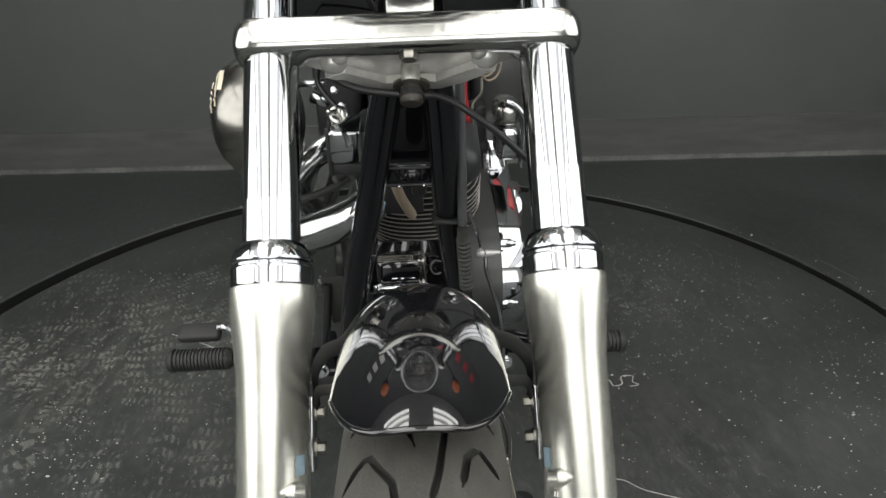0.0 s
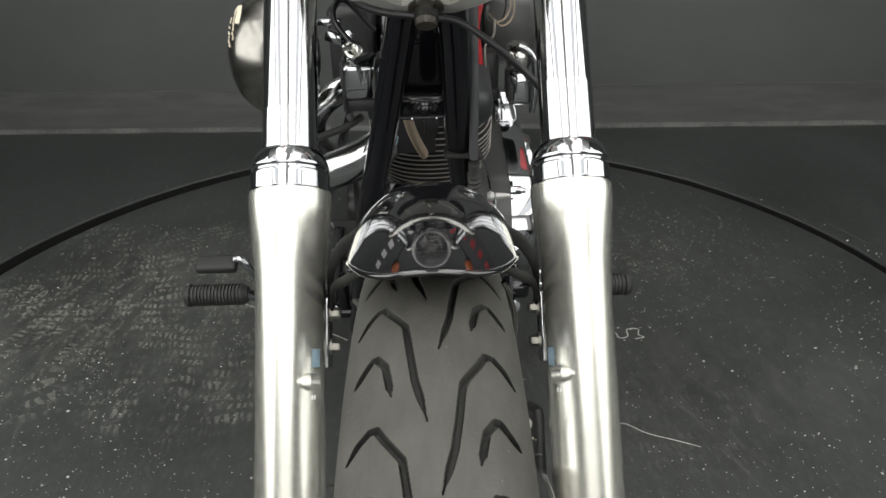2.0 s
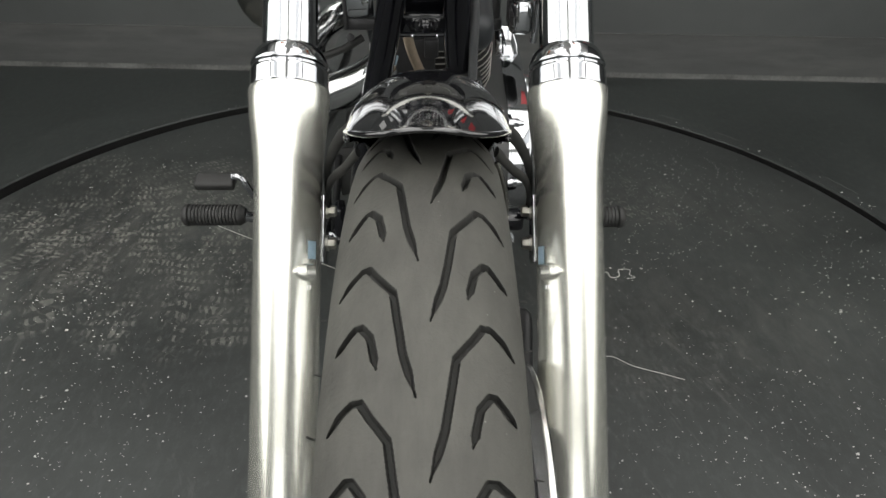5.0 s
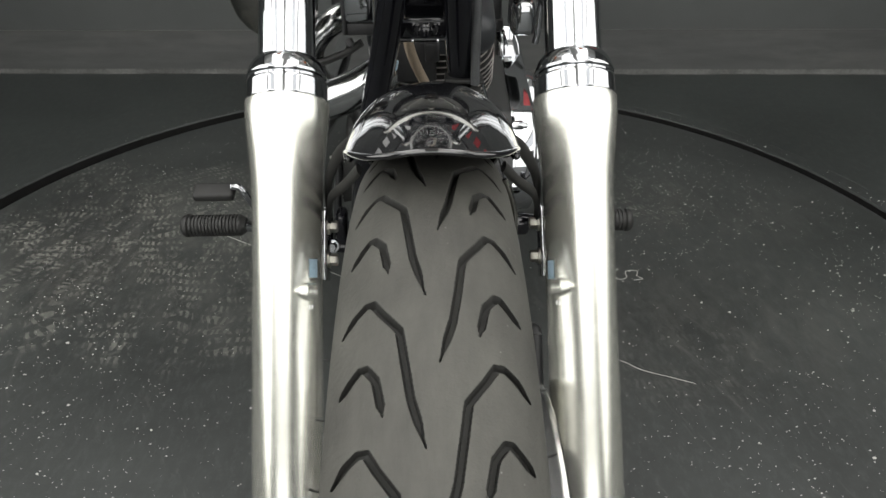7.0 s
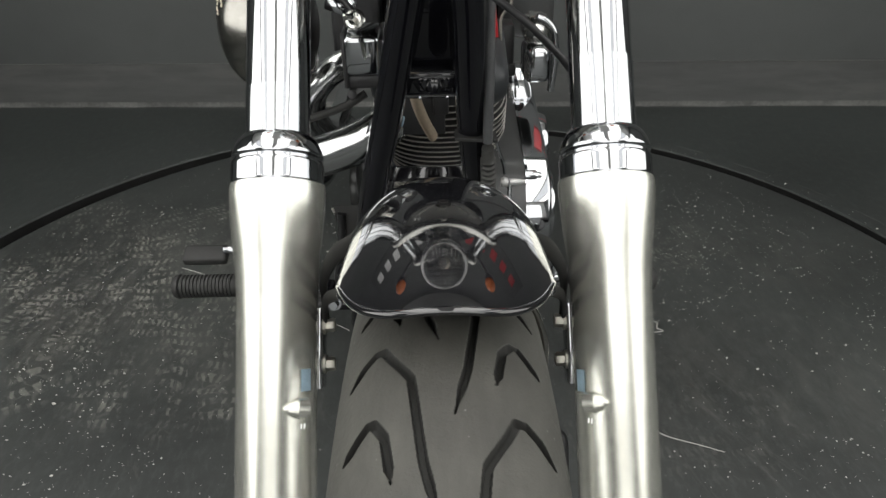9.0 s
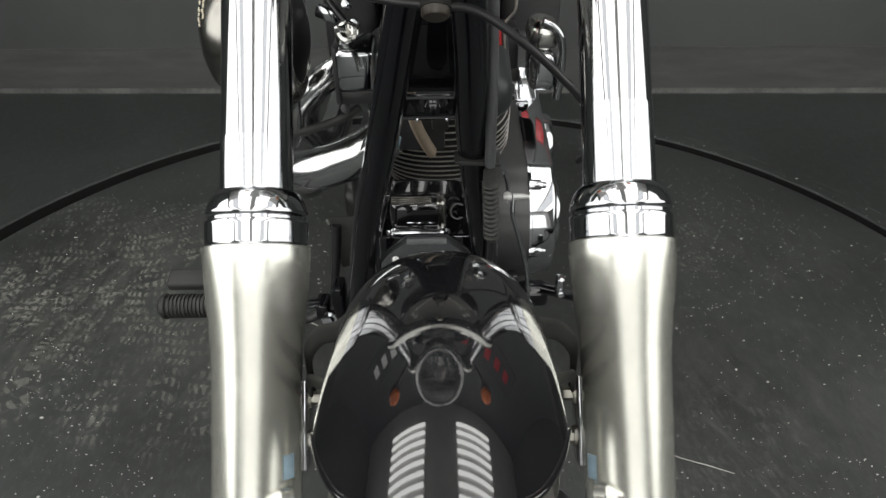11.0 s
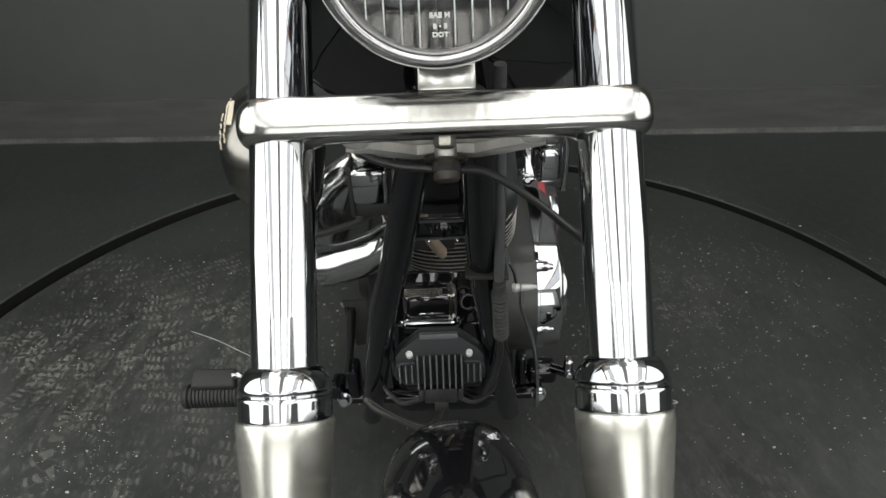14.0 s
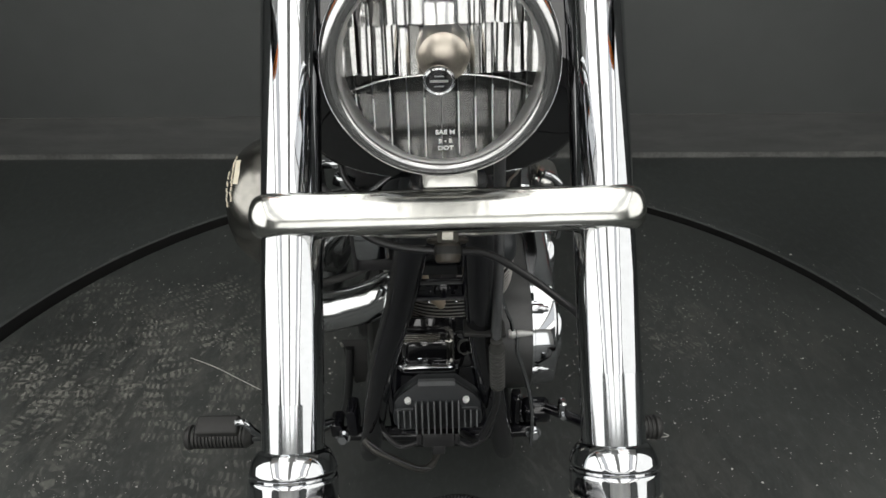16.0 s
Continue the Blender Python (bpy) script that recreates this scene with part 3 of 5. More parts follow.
part("upper_clamp", prism(clamp_outline(-0.003), 0.03, 0.008, fm @ at(0, 0, 0.862), 3), ALU, bike, "polished aluminium upper fork clamp", angle=55)

# speedometer cable across the stem
part("front_cable", sweep([(-0.125, 0.47, 0.835), (-0.09, 0.44, 0.817), (-0.071, 0.42, 0.800), (-0.042, 0.415, 0.789), (0.003, 0.414, 0.783), (0.038, 0.42, 0.776), (0.079, 0.42, 0.748), (0.111, 0.42, 0.719),
                           (0.128, 0.425, 0.700), (0.16, 0.44, 0.655), (0.15, 0.5, 0.60)], 0.0037, 12), CABLE, bike, "black cable")

# ---- headlight ----
HL = Vector((CX - 0.002, 0.343, 0.9725))
tilt = 4.0
hm = Matrix.Translation(HL) @ Matrix.Rotation(radians(90 + tilt), 4, "X") @ Matrix.Scale(1.015, 4)      # local z forward out of the lamp, local y up
bucket = part("headlight", lathe([(0, -0.125), (0.03, -0.122), (0.055, -0.105), (0.068, -0.075), (0.0735, -0.035), (0.0735, -0.004), (0.070, -0.002)], hm, 64), CHROME, bike, "chrome headlight shell")
part("bezel", lathe([(0.0735, -0.018), (0.0775, -0.016), (0.0790, -0.008), (0.0790, 0.000), (0.0782, 0.005), (0.0765, 0.0088), (0.0740, 0.0112), (0.0722, 0.0116), (0.0716, 0.0104), (0.0706, 0.0104), (0.0700, 0.0112),
                     (0.0690, 0.0112), (0.0678, 0.0104), (0.0670, 0.0090), (0.0668, 0.004)], hm, 96), BEZEL, bucket, "chrome headlight ring")
lens = []
for i in range(15):
    r = 0.0668 * i / 14
    lens.append((r, 0.0205 - 0.0125 * (r / 0.0668) ** 2))
glass = part("lens", lathe(lens + [(r, h - 0.0022) for r, h in reversed(lens)], hm, 72), GLASS, bucket, "clear domed glass lens")
glass.visible_shadow = False


def facet_grid(x0, x1, y0, y1, z, yaw, pitch, bulge, n=8, bowl=0.0):
    """A gently curved mirror facet, cut to the round lamp."""
    verts, faces, keep = [], [], {}
    for i in range(n + 1):
        for j in range(n + 1):
            x, y = x0 + (x1 - x0) * i / n, y0 + (y1 - y0) * j / n
            r = math.hypot(x, y)
            if r > 0.0662:
                x, y = x * 0.0662 / r, y * 0.0662 / r
            u, v = 2 * i / n - 1, 2 * j / n - 1
            keep[i, j] = len(verts)
            verts.append((x, y, z + 0.5 * (x1 - x0) * u * math.tan(yaw) + 0.5 * (y1 - y0) * v * math.tan(pitch) + bulge * (1 - u * u) + bowl * ((0.0105 + min(y, -0.0105)) / 0.0557) ** 2))
    for i in range(n):
        for j in range(n):
            faces.append((keep[i, j], keep[i + 1, j], keep[i + 1, j + 1], keep[i, j + 1]))
    bm = raw(verts, faces)
    bmesh.ops.remove_doubles(bm, verts=bm.verts, dist=1e-5)
    bmesh.ops.dissolve_degenerate(bm, edges=bm.edges, dist=1e-6)
    return moved(bm, hm)


part("reflector_back", lathe([(0.0662, 0.004), (0.0660, -0.010), (0.0652, -0.022), (0.060, -0.032), (0.040, -0.040), (0.016, -0.046), (0, -0.047)], hm, 72), BOWL, bucket, "bright reflector bowl")
part("lens_rim", lathe([(0.0668, 0.0080), (0.0655, 0.0076), (0.0648, 0.0062), (0.0646, 0.0040)], hm, 96), LENSRIM, bucket, "grey inner ring of the lamp")
rng = random.Random(8)
STRIP = 0.0117
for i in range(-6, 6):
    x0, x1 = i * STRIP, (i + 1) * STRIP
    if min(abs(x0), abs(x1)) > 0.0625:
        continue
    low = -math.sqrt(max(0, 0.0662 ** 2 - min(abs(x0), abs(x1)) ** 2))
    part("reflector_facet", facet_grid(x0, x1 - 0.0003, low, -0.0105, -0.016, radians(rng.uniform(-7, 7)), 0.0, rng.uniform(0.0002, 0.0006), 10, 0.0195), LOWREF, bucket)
    # Ridges coloured white in place of glints along the flute edges.
    if -5 <= i <= 5 and i:
        part("glint_ridge", sweep([hm @ Vector((x0, y, -0.0150 + 0.0195 * ((0.0105 + y) / 0.0557) ** 2)) for y in [low + 0.003 + (-0.0185 - 0.004 * (i % 3) - low - 0.003) * q / 5 for q in range(6)]], 0.00060, 6, 2), RIDGE, bucket)
FACETS = (-0.0662, -0.054, -0.045, -0.036, -0.028, -0.020, -0.010, 0.010, 0.020, 0.028, 0.036, 0.045, 0.054, 0.0662)
for i, (x0, x1) in enumerate(zip(FACETS, FACETS[1:])):
    for q, (y0, y1) in enumerate(((-0.0105, 0.022), (0.022, 0.040), (0.040, 0.0662))):
        if min(abs(x0), abs(x1)) > 0.0662 or min(x0 * x0, x1 * x1) + y0 * y0 > 0.0662 ** 2 and x0 * x1 > 0:
            continue
        turn = (x0 + x1) * 150 + rng.uniform(-8, 8)
        lean = (-18, -15, -24)[q] + rng.uniform(-9, 5)
        part("reflector_facet", facet_grid(x0, x1 - 0.0003, y0, y1 - 0.0004, -0.022, radians(turn), radians(lean), rng.uniform(0.0006, 0.0013)), REFLECTOR, bucket)
part("reflector_ledge", sweep([hm @ Vector((-0.063, -0.020, -0.012)), hm @ Vector((-0.035, -0.0125, -0.013)), hm @ Vector((0, -0.010, -0.013)), hm @ Vector((0.035, -0.0125, -0.013)), hm @ Vector((0.063, -0.020, -0.012))], 0.0009, 8), REFLECTOR, bucket)
part("bulb_shield", lathe([(0.0135, -0.045), (0.0165, -0.030), (0.0170, -0.012), (0.0155, -0.004), (0.0115, -0.001), (0, 0.0005)], hm @ at(0.0020, 0.0040, -0.002) @ Matrix.Scale(1.08, 4), 40), SHIELD, bucket, "metal bulb shield")
em = hm @ at(-0.0012, -0.0060, 0.0065) @ Matrix.Rotation(radians(10), 4, "X") @ Matrix.Scale(0.9, 4)
emblem = part("emblem", lathe([(0, 0), (0.0098, 0), (0.0098, 0.0012), (0, 0.0012)], em, 40), BLACK, bucket, "round black emblem with plain bars")
part("emblem_ring", lathe([(0.0090, 0.0008), (0.0094, 0.0022), (0.0104, 0.0030), (0.0114, 0.0022), (0.0118, 0.0), (0.0112, -0.002)], em, 40), CHROME, bucket, "bright ring round the emblem")
part("emblem_bar", join(rbox(0.0130, 0.0018, 0.0006, 0.0002, em @ at(0, 0, 0.0016)), rbox(0.0070, 0.0009, 0.0006, 0.0002, em @ at(0, 0.0042, 0.0016)), rbox(0.0070, 0.0009, 0.0006, 0.0002, em @ at(0, -0.0042, 0.0016))), LENSRIM, bucket)


def lettering(text, size, m, mat, parent):
    cu = bpy.data.curves.new("lettering", "FONT")
    cu.body, cu.size, cu.extrude, cu.align_x, cu.align_y = text, size, 0.0002, "CENTER", "CENTER"
    cu.offset = 0.00016
    tmp = bpy.data.objects.new("tmp_text", cu)
    scene.collection.objects.link(tmp)
    me = bpy.data.meshes.new_from_object(tmp.evaluated_get(bpy.context.evaluated_depsgraph_get()))
    bpy.data.objects.remove(tmp)
    bm = bmesh.new()
    bm.from_mesh(me)
    bpy.data.meshes.remove(me)
    return part("lettering", moved(bm, m), mat, parent, "small white moulded lettering")


bpy.context.view_layer.update()
for text, y in (("SAE M", -0.0385), ("DOT", -0.0520)):
    lettering(text, 0.0049, hm @ at(0.002, y, 0.0207 - 0.0125 * (y / 0.0668) ** 2) @ Matrix.Rotation(radians(-math.degrees(math.atan(2 * 0.0125 * y / 0.0668 ** 2))), 4, "X"), WHITE, bucket)
for dx in (-0.0042, 0.0, 0.0042):
    part("lettering_bar", rbox(0.0021 if dx else 0.0014, 0.0036 if dx else 0.0010, 0.0005, 0, hm @ at(0.002 + dx * 0.8, -0.0458, 0.0208 - 0.0125 * (0.0458 / 0.0668) ** 2) @ Matrix.Rotation(radians(19), 4, "X")), WHITE, bucket)
# bracket between lamp and clamp
part("headlight_bracket", join(rbox(0.043, 0.005, 0.046, 0.0015, at(CX + 0.003, 0.386, 0.887, -30)), rbox(0.043, 0.040, 0.005, 0.0015, at(CX + 0.003, 0.398, 0.8735, -37))), ALU, bike, "flat polished headlight bracket")

# direction indicators on the upper clamp
for sx in (-1, 1):
    stalk = part("indicator", sweep([(CX + sx * 0.15, 0.52, 1.03), (CX + sx * 0.19, 0.50, 1.045), (CX + sx * 0.212, 0.47, 1.050)], 0.007, 12), BLACK, bike, "black indicator with amber lens")
    part("indicator_shell", lathe([(0, 0.045), (0.015, 0.042), (0.027, 0.02), (0.029, 0.0)], along((CX + sx * 0.215, 0.435, 1.052), (0, 1, 0)), 32), BLACK, stalk)
    part("indicator_lens", lathe([(0.0285, 0.0), (0.026, 0.009), (0.015, 0.016), (0, 0.018)], along((CX + sx * 0.215, 0.4345, 1.052), (0, -1, 0)), 32), AMBER, stalk, "amber lens")

# ---- front wheel ----
AX = Vector((CX + 0.0005, 0.0, 0.3535))
TYRE_R = 0.3535
PERIOD = 0.0765
# the pitch of the tread varies round the tyre: degrees from the top, and repeats
PITCH = ((-39.0, -13.3, -0.4, 13.5, 24.9, 36.0, 47.5, 60.0, 72.5), (-3, -1, 0, 1, 2, 3, 4, 5, 6))


def tread_line(kind):
    if kind == "long":
        return [(0.0405, 0.0130), (0.0350, 0.0046), (0.0300, 0.0003), (0.0265, 0.0004), (0.0222, 0.0080), (0.0142, 0.0195), (0.0118, 0.0360), (0.0090, 0.0545), (0.0030, 0.0765)]
    return [(0.0395, 0.0115), (0.0345, 0.0045), (0.0308, 0.0002), (0.0285, 0.0002), (0.0238, 0.0070), (0.0202, 0.0250)]


def groove(x, u):
    """Depth of the tread for arrays of x across and u along the tyre; the grooves taper at their ends."""
    depth = np.zeros_like(x)
    a = np.abs(x)
    shift = np.where(x < 0, 0.0, PERIOD * 0.49)
    for kind, off in (("long", 0.0), ("short", PERIOD * 0.475)):
        pts = tread_line(kind)
        total = sum(math.hypot(p[0] - q[0], p[1] - q[1]) for p, q in zip(pts, pts[1:]))
        for lap in (-1, 0, 1):
            v = np.mod(u - off - shift, PERIOD) + lap * PERIOD
            run = 0.0
            for (x0, u0), (x1, u1) in zip(pts, pts[1:]):
                dx, du = x1 - x0, u1 - u0
                span = math.hypot(dx, du)
                t = np.clip(((a - x0) * dx + (v - u0) * du) / (dx * dx + du * du), 0, 1)
                f = (run + t * span) / total
                half = 0.0019 * np.clip((1.0 - f) / 0.12, 0.25, 1) * np.clip(f / 0.12 + 0.35, 0, 1)
                d = np.hypot(a - x0 - t * dx, v - u0 - t * du)
                depth = np.maximum(depth, 0.0048 * np.clip((half - d) / 0.0007, 0, 1))
                run += span
    return depth


def tyre_mesh():
    # crown, shoulder and wall as (x, r)
    prof = []
    na = 270
    for i in range(na + 1):
        a = radians(-62 + 124 * i / na)
        prof.append((0.0530 * math.sin(a), TYRE_R - 0.0530 * (1 - math.cos(a)) * 0.92))
    x0, r0 = prof[0]
    wall = [(-0.0475, r0 - 0.012), (-0.0470, r0 - 0.026), (-0.043, r0 - 0.042), (-0.034, r0 - 0.052)]
    full = [(x, r, False) for x, r in reversed(wall)] + [(x, r, True) for x, r in prof] + [(-x, r, False) for x, r in wall]
    fine0, fine1, step = -14.0, 58.0, 0.066
    angles = []
    a = fine0
    while a < fine1:
        angles.append(a)
        a += step
    while a < fine0 + 360 - 2.0:
        angles.append(a)
        a += 2.5
    verts, faces, cut = [], [], []
    p = len(full)
    xs = np.array([f[0] for f in full])
    crown = np.array([f[2] for f in full])
    for a in angles:
        rad = radians(a)
        d = np.where(crown, groove(xs, np.full_like(xs, PERIOD * np.interp(a, *PITCH))), 0.0) if fine0 <= a <= fine1 else np.zeros_like(xs)
        cut.append(d)
        for (x, r, _), dd in zip(full, d):
            verts.append((AX.x + x, AX.y - (r - dd) * math.sin(rad), AX.z + (r - dd) * math.cos(rad)))
    n = len(angles)
    for i in range(n):
        j = (i + 1) % n
        for q in range(p - 1):
            faces.append((i * p + q, j * p + q, j * p + q + 1, i * p + q + 1))
    me = bpy.data.meshes.new("front_tyre")
    me.from_pydata(verts, [], faces)
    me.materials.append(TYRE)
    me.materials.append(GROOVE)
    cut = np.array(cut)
    # Faces cut into the tread take the groove shade colour.
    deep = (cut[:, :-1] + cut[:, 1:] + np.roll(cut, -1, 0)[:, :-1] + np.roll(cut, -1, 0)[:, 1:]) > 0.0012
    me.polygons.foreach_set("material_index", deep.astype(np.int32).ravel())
    me.shade_smooth()
    me.set_sharp_from_angle(angle=radians(50))
    return me


tyre = new("front_tyre", tyre_mesh())
tyre.parent = bike
tagged(tyre, label="dusty black front tyre with hooked tread grooves")
for sx in (-1, 1):
    for i in range(9):
        a = radians(14 + 5.2 * i + (2.1 if sx < 0 else 0))
        root = AX + Vector((sx * 0.0462, -0.3250 * math.sin(a), 0.3250 * math.cos(a)))
        out = Vector((sx * 0.85, -0.5 * math.sin(a), 0.5 * math.cos(a)))
        part("rubber_nub", sweep([root, root + out * 0.003, root + out * 0.0055 + Vector((0, 0, 0.0012 * (i % 3 - 1)))], 0.0005, 5, 2), RUBBER, tyre)
wm = Matrix.Translation(AX) @ Matrix.Rotation(radians(90), 4, "Y")
rim = part("front_rim", lathe([(0.262, -0.030), (0.285, -0.034), (0.289, -0.030), (0.270, -0.018), (0.262, 0.0), (0.270, 0.018), (0.289, 0.030), (0.285, 0.034), (0.262, 0.030), (0.252, 0.012), (0.252, -0.012), (0.262, -0.030)], wm, 96), CHROME, bike, "chrome front rim")
hub = part("front_hub", lathe([(0.012, -0.06), (0.034, -0.058), (0.036, -0.050), (0.024, -0.040), (0.022, 0.0), (0.024, 0.040), (0.036, 0.050), (0.034, 0.058), (0.012, 0.06)], wm, 40), CHROME, bike, "chrome front hub")
part("axle", lathe([(0, -0.155), (0.011, -0.155), (0.011, 0.155), (0, 0.155)], wm, 20), STEEL, bike)
spoke_mesh = None
for i in range(32):
    a = 2 * math.pi * i / 32
    sx = 1 if i % 2 else -1
    if spoke_mesh is None:
        sp = part("spoke", lathe([(0, 0), (0.002, 0), (0.002, 0.226), (0, 0.226)], None, 6), STEEL, rim)
        spoke_mesh = sp.data
    else:
        sp = new("spoke", spoke_mesh)
        sp.parent = rim
    p0 = AX + Vector((sx * 0.045, 0.034 * math.sin(a + 0.5 * sx), 0.034 * math.cos(a + 0.5 * sx)))
    p1 = AX + Vector((sx * 0.006, 0.254 * math.sin(a), 0.254 * math.cos(a)))
    sp.matrix_basis = along(p0, p1 - p0)
dx = CX + 0.0850
dm = Matrix.Translation((dx, 0.0, 0.3535)) @ Matrix.Rotation(radians(90), 4, "Y")
disc = part("brake_disc", lathe([(0.095, -0.0025), (0.151, -0.0025), (0.1520, -0.0015), (0.1520, 0.0015), (0.151, 0.0025), (0.095, 0.0025), (0.095, -0.0025)], dm, 96), STEEL, bike, "steel front brake disc")
part("disc_carrier", lathe([(0.03, -0.004), (0.096, -0.003), (0.096, 0.003), (0.03, 0.004)], dm, 48), SATIN, disc)
cal = part("brake_caliper", rbox(0.040, 0.055, 0.105, 0.012, fork_pose(CX + 0.082) @ at(0, 0.085, 0.150), 3), SATIN, bike, "satin black front brake caliper")
part("caliper_bolt", capscrew(0.006, 0.006, fork_pose(CX + 0.082) @ at(0.0, 0.055, 0.185) @ Matrix.Rotation(radians(90), 4, "X")), ZINC, cal)
part("brake_hose", sweep([(0.0500, 0.0600, 0.6807), (0.0543, 0.0600, 0.6698), (0.0578, 0.0600, 0.6560), (0.0583, 0.0600, 0.6391), (0.0567, 0.0600, 0.6326), (CX + 0.062, 0.075, 0.58), (CX + 0.07, 0.09, 0.52), (CX + 0.08, 0.10, 0.50)], 0.0018, 10), SMOKE, bike, "thin bright steel brake pipe")

# ---- mudguard ----
def mudguard():
    na, nx = 72, 52
    verts, faces = [], []

    def shape(i, j, inset):
        v = 1.30 * (-1 + 2 * j / nx)              # across; past 1 it is the skirt
        f = i / na                                # from the nose to the tail
        c = min(1.0, abs(v))
        start = math.degrees(math.asin((-0.0365 + 0.0495 * c ** 4.0) / 0.340))   # the nose is rounded in plan
        deg = start + (108 - start) * f ** 1.25
        back = deg - start
        skirt = max(0.0, abs(v) - 1.0) / 0.30
        drop = 0.0150 * c * c + 0.0085 * c ** 4 + skirt * (0.0050 + 0.022 * min(1.0, back / 16) ** 0.8)
        x = math.copysign(0.0500 * c + 0.0034 * math.sin(skirt * 1.5708) * min(1.0, back / 10) - inset * c, v)
        r = 0.345 - drop - inset
        th = radians(deg)
        return Vector((AX.x + x + 0.0006, 0.020 + r * math.sin(th), 0.394 + r * math.cos(th)))

    for inset in (0.0, 0.0028):
        for i in range(na + 1):
            for j in range(nx + 1):
                verts.append(shape(i, j, inset))
    p = nx + 1
    off = (na + 1) * p
    for i in range(na):
        for j in range(nx):
            q = (i * p + j, i * p + j + 1, (i + 1) * p + j + 1, (i + 1) * p + j)
            faces.append(q)
            faces.append(tuple(off + e for e in reversed(q)))
    edge = [(0, j) for j in range(p)] + [(i, nx) for i in range(1, na + 1)] + [(na, j) for j in range(nx - 1, -1, -1)] + [(i, 0) for i in range(na - 1, 0, -1)]
    ids = [i * p + j for i, j in edge]
    for a, b in zip(ids, ids[1:] + ids[:1]):
        faces.append((a, off + a, off + b, b))
    lip = [shape(i, 0, 0.001) for i in range(30, 0, -2)] + [shape(0, j, 0.001) for j in range(0, p, 2)] + [shape(i, nx, 0.001) for i in range(2, 32, 2)]
    return raw(verts, faces), lip


bm, lip = mudguard()
guard = part("front_mudguard", bm, BLACK, bike, "gloss black rounded front mudguard", angle=60)
part("rolled_edge", sweep(lip, 0.0018, 10, 3), BLACK, guard)
for sx in (-1, 1):
    arm = []
    for x, y, z in ((0.046, 0.13, 0.690), (0.056, 0.145, 0.672), (0.072, 0.165, 0.652), (0.086, 0.185, 0.622), (0.0925, 0.203, 0.590), (0.0930, 0.205, 0.560)):
        arm.append((CX + sx * x, y, z))
    part("mudguard_stay", sweep(arm, lambda f: 0.0021 - 0.0003 * f, 14, 6, 3.0), STAY, guard, "flat black mudguard stay")
    part("mudguard_stay", sweep([(CX + sx * 0.05, 0.10, 0.670), (CX + sx * 0.066, 0.135, 0.640), (CX + sx * 0.084, 0.170, 0.610), (CX + sx * 0.0925, 0.195, 0.575)], 0.0018, 12, 6, 2.4), STAY, guard, "flat black mudguard stay")

# ---- frame ----
part("steering_neck", sweep([(0.004, 0.452, 0.812), (0.004, 0.48, 0.852), (0.004, 0.53, 0.92)], 0.026, 28), FRAME, bike)
LEFT_TUBE = [(-0.012, 0.46, 0.83), (-0.031, 0.500, 0.745), (-0.060, 0.553, 0.606), (-0.095, 0.608, 0.458), (-0.136, 0.700, 0.212), (-0.142, 0.74, 0.170), (-0.140, 0.86, 0.155), (-0.135, 1.25, 0.16)]
RIGHT_TUBE = [(0.024, 0.46, 0.83), (0.034, 0.500, 0.745), (0.040, 0.556, 0.606), (0.055, 0.612, 0.458), (0.088, 0.700, 0.212), (0.095, 0.74, 0.170), (0.10, 0.86, 0.155), (0.11, 1.25, 0.16)]
for pts in (LEFT_TUBE, RIGHT_TUBE):
    part("frame_tube", sweep(pts, 0.0180, 24, 6), FRAME, bike, "gloss black frame tube")
part("neck_gusset", prism([(-0.030, 0.0), (0.038, 0.0), (0.028, 0.10), (-0.018, 0.10)], 0.012, 0.002, at(0, 0.572, 0.66) @ Matrix.Rotation(radians(110), 4, "X")), FRAME, bike)
gus = part("frame_bracket", join(rbox(0.066, 0.0045, 0.0016, 0.0005, at(-0.0045, 0.5450, 0.6560)), rbox(0.066, 0.0050, 0.0018, 0.0006, at(-0.0055, 0.5450, 0.6335))), BAR, bike, "dark grey bracket between the frame tubes")
part("bracket_plate", rbox(0.062, 0.003, 0.030, 0.001, at(-0.0045, 0.5485, 0.6445)), FRAME, gus)
part("bracket_bolt", join(lathe([(0, 0), (0.009, 0), (0.009, 0.004), (0.006, 0.0055), (0, 0.0055)], along((-0.003, 0.547, 0.645), (0, -1, 0.2)), 20)), FRAME, gus)
for sx in (-0.020, 0.012):
    part("rivet", lathe([(0, 0), (0.0022, 0), (0.0015, 0.002), (0, 0.0025)], along((sx, 0.538, 0.634), (0, -1, 0.3)), 10), CHROME, gus)
part("frame_cross_tube", sweep([(-0.20, 0.735, 0.205), (0.0, 0.735, 0.20), (0.15, 0.735, 0.205)], 0.013, 18), FRAME, bike)

# ---- engine ----
case = part("crankcase", join(rbox(0.180, 0.44, 0.24, 0.03, at(-0.018, 0.955, 0.265), 3), rbox(0.150, 0.10, 0.07, 0.012, at(-0.018, 0.775, 0.405))), FRAME, bike, "gloss black crankcase")
plate = part("front_case_plate", prism([(-0.088, 0.0), (0.052, 0.0), (0.038, 0.085), (-0.066, 0.085)], 0.01, 0.0012, at(0, 0.722, 0.376) @ Matrix.Rotation(radians(80), 4, "X")), BLACK, bike, "black engine plate with highlight lines built along its edges")
# Thin chrome rods stand in for highlights on the neighbouring frame tubes.
for (xa, za), (xb, zb) in (((-0.089, 0.0), (-0.066, 0.088)), ((0.053, 0.0), (0.039, 0.088)), ((-0.089, -0.001), (0.053, -0.001))):
    part("highlight_line", sweep([(xa, 0.711 + za * 0.17, 0.376 + za), (xb, 0.711 + zb * 0.17, 0.376 + zb)], 0.0009, 6, 1), CHROME, plate)
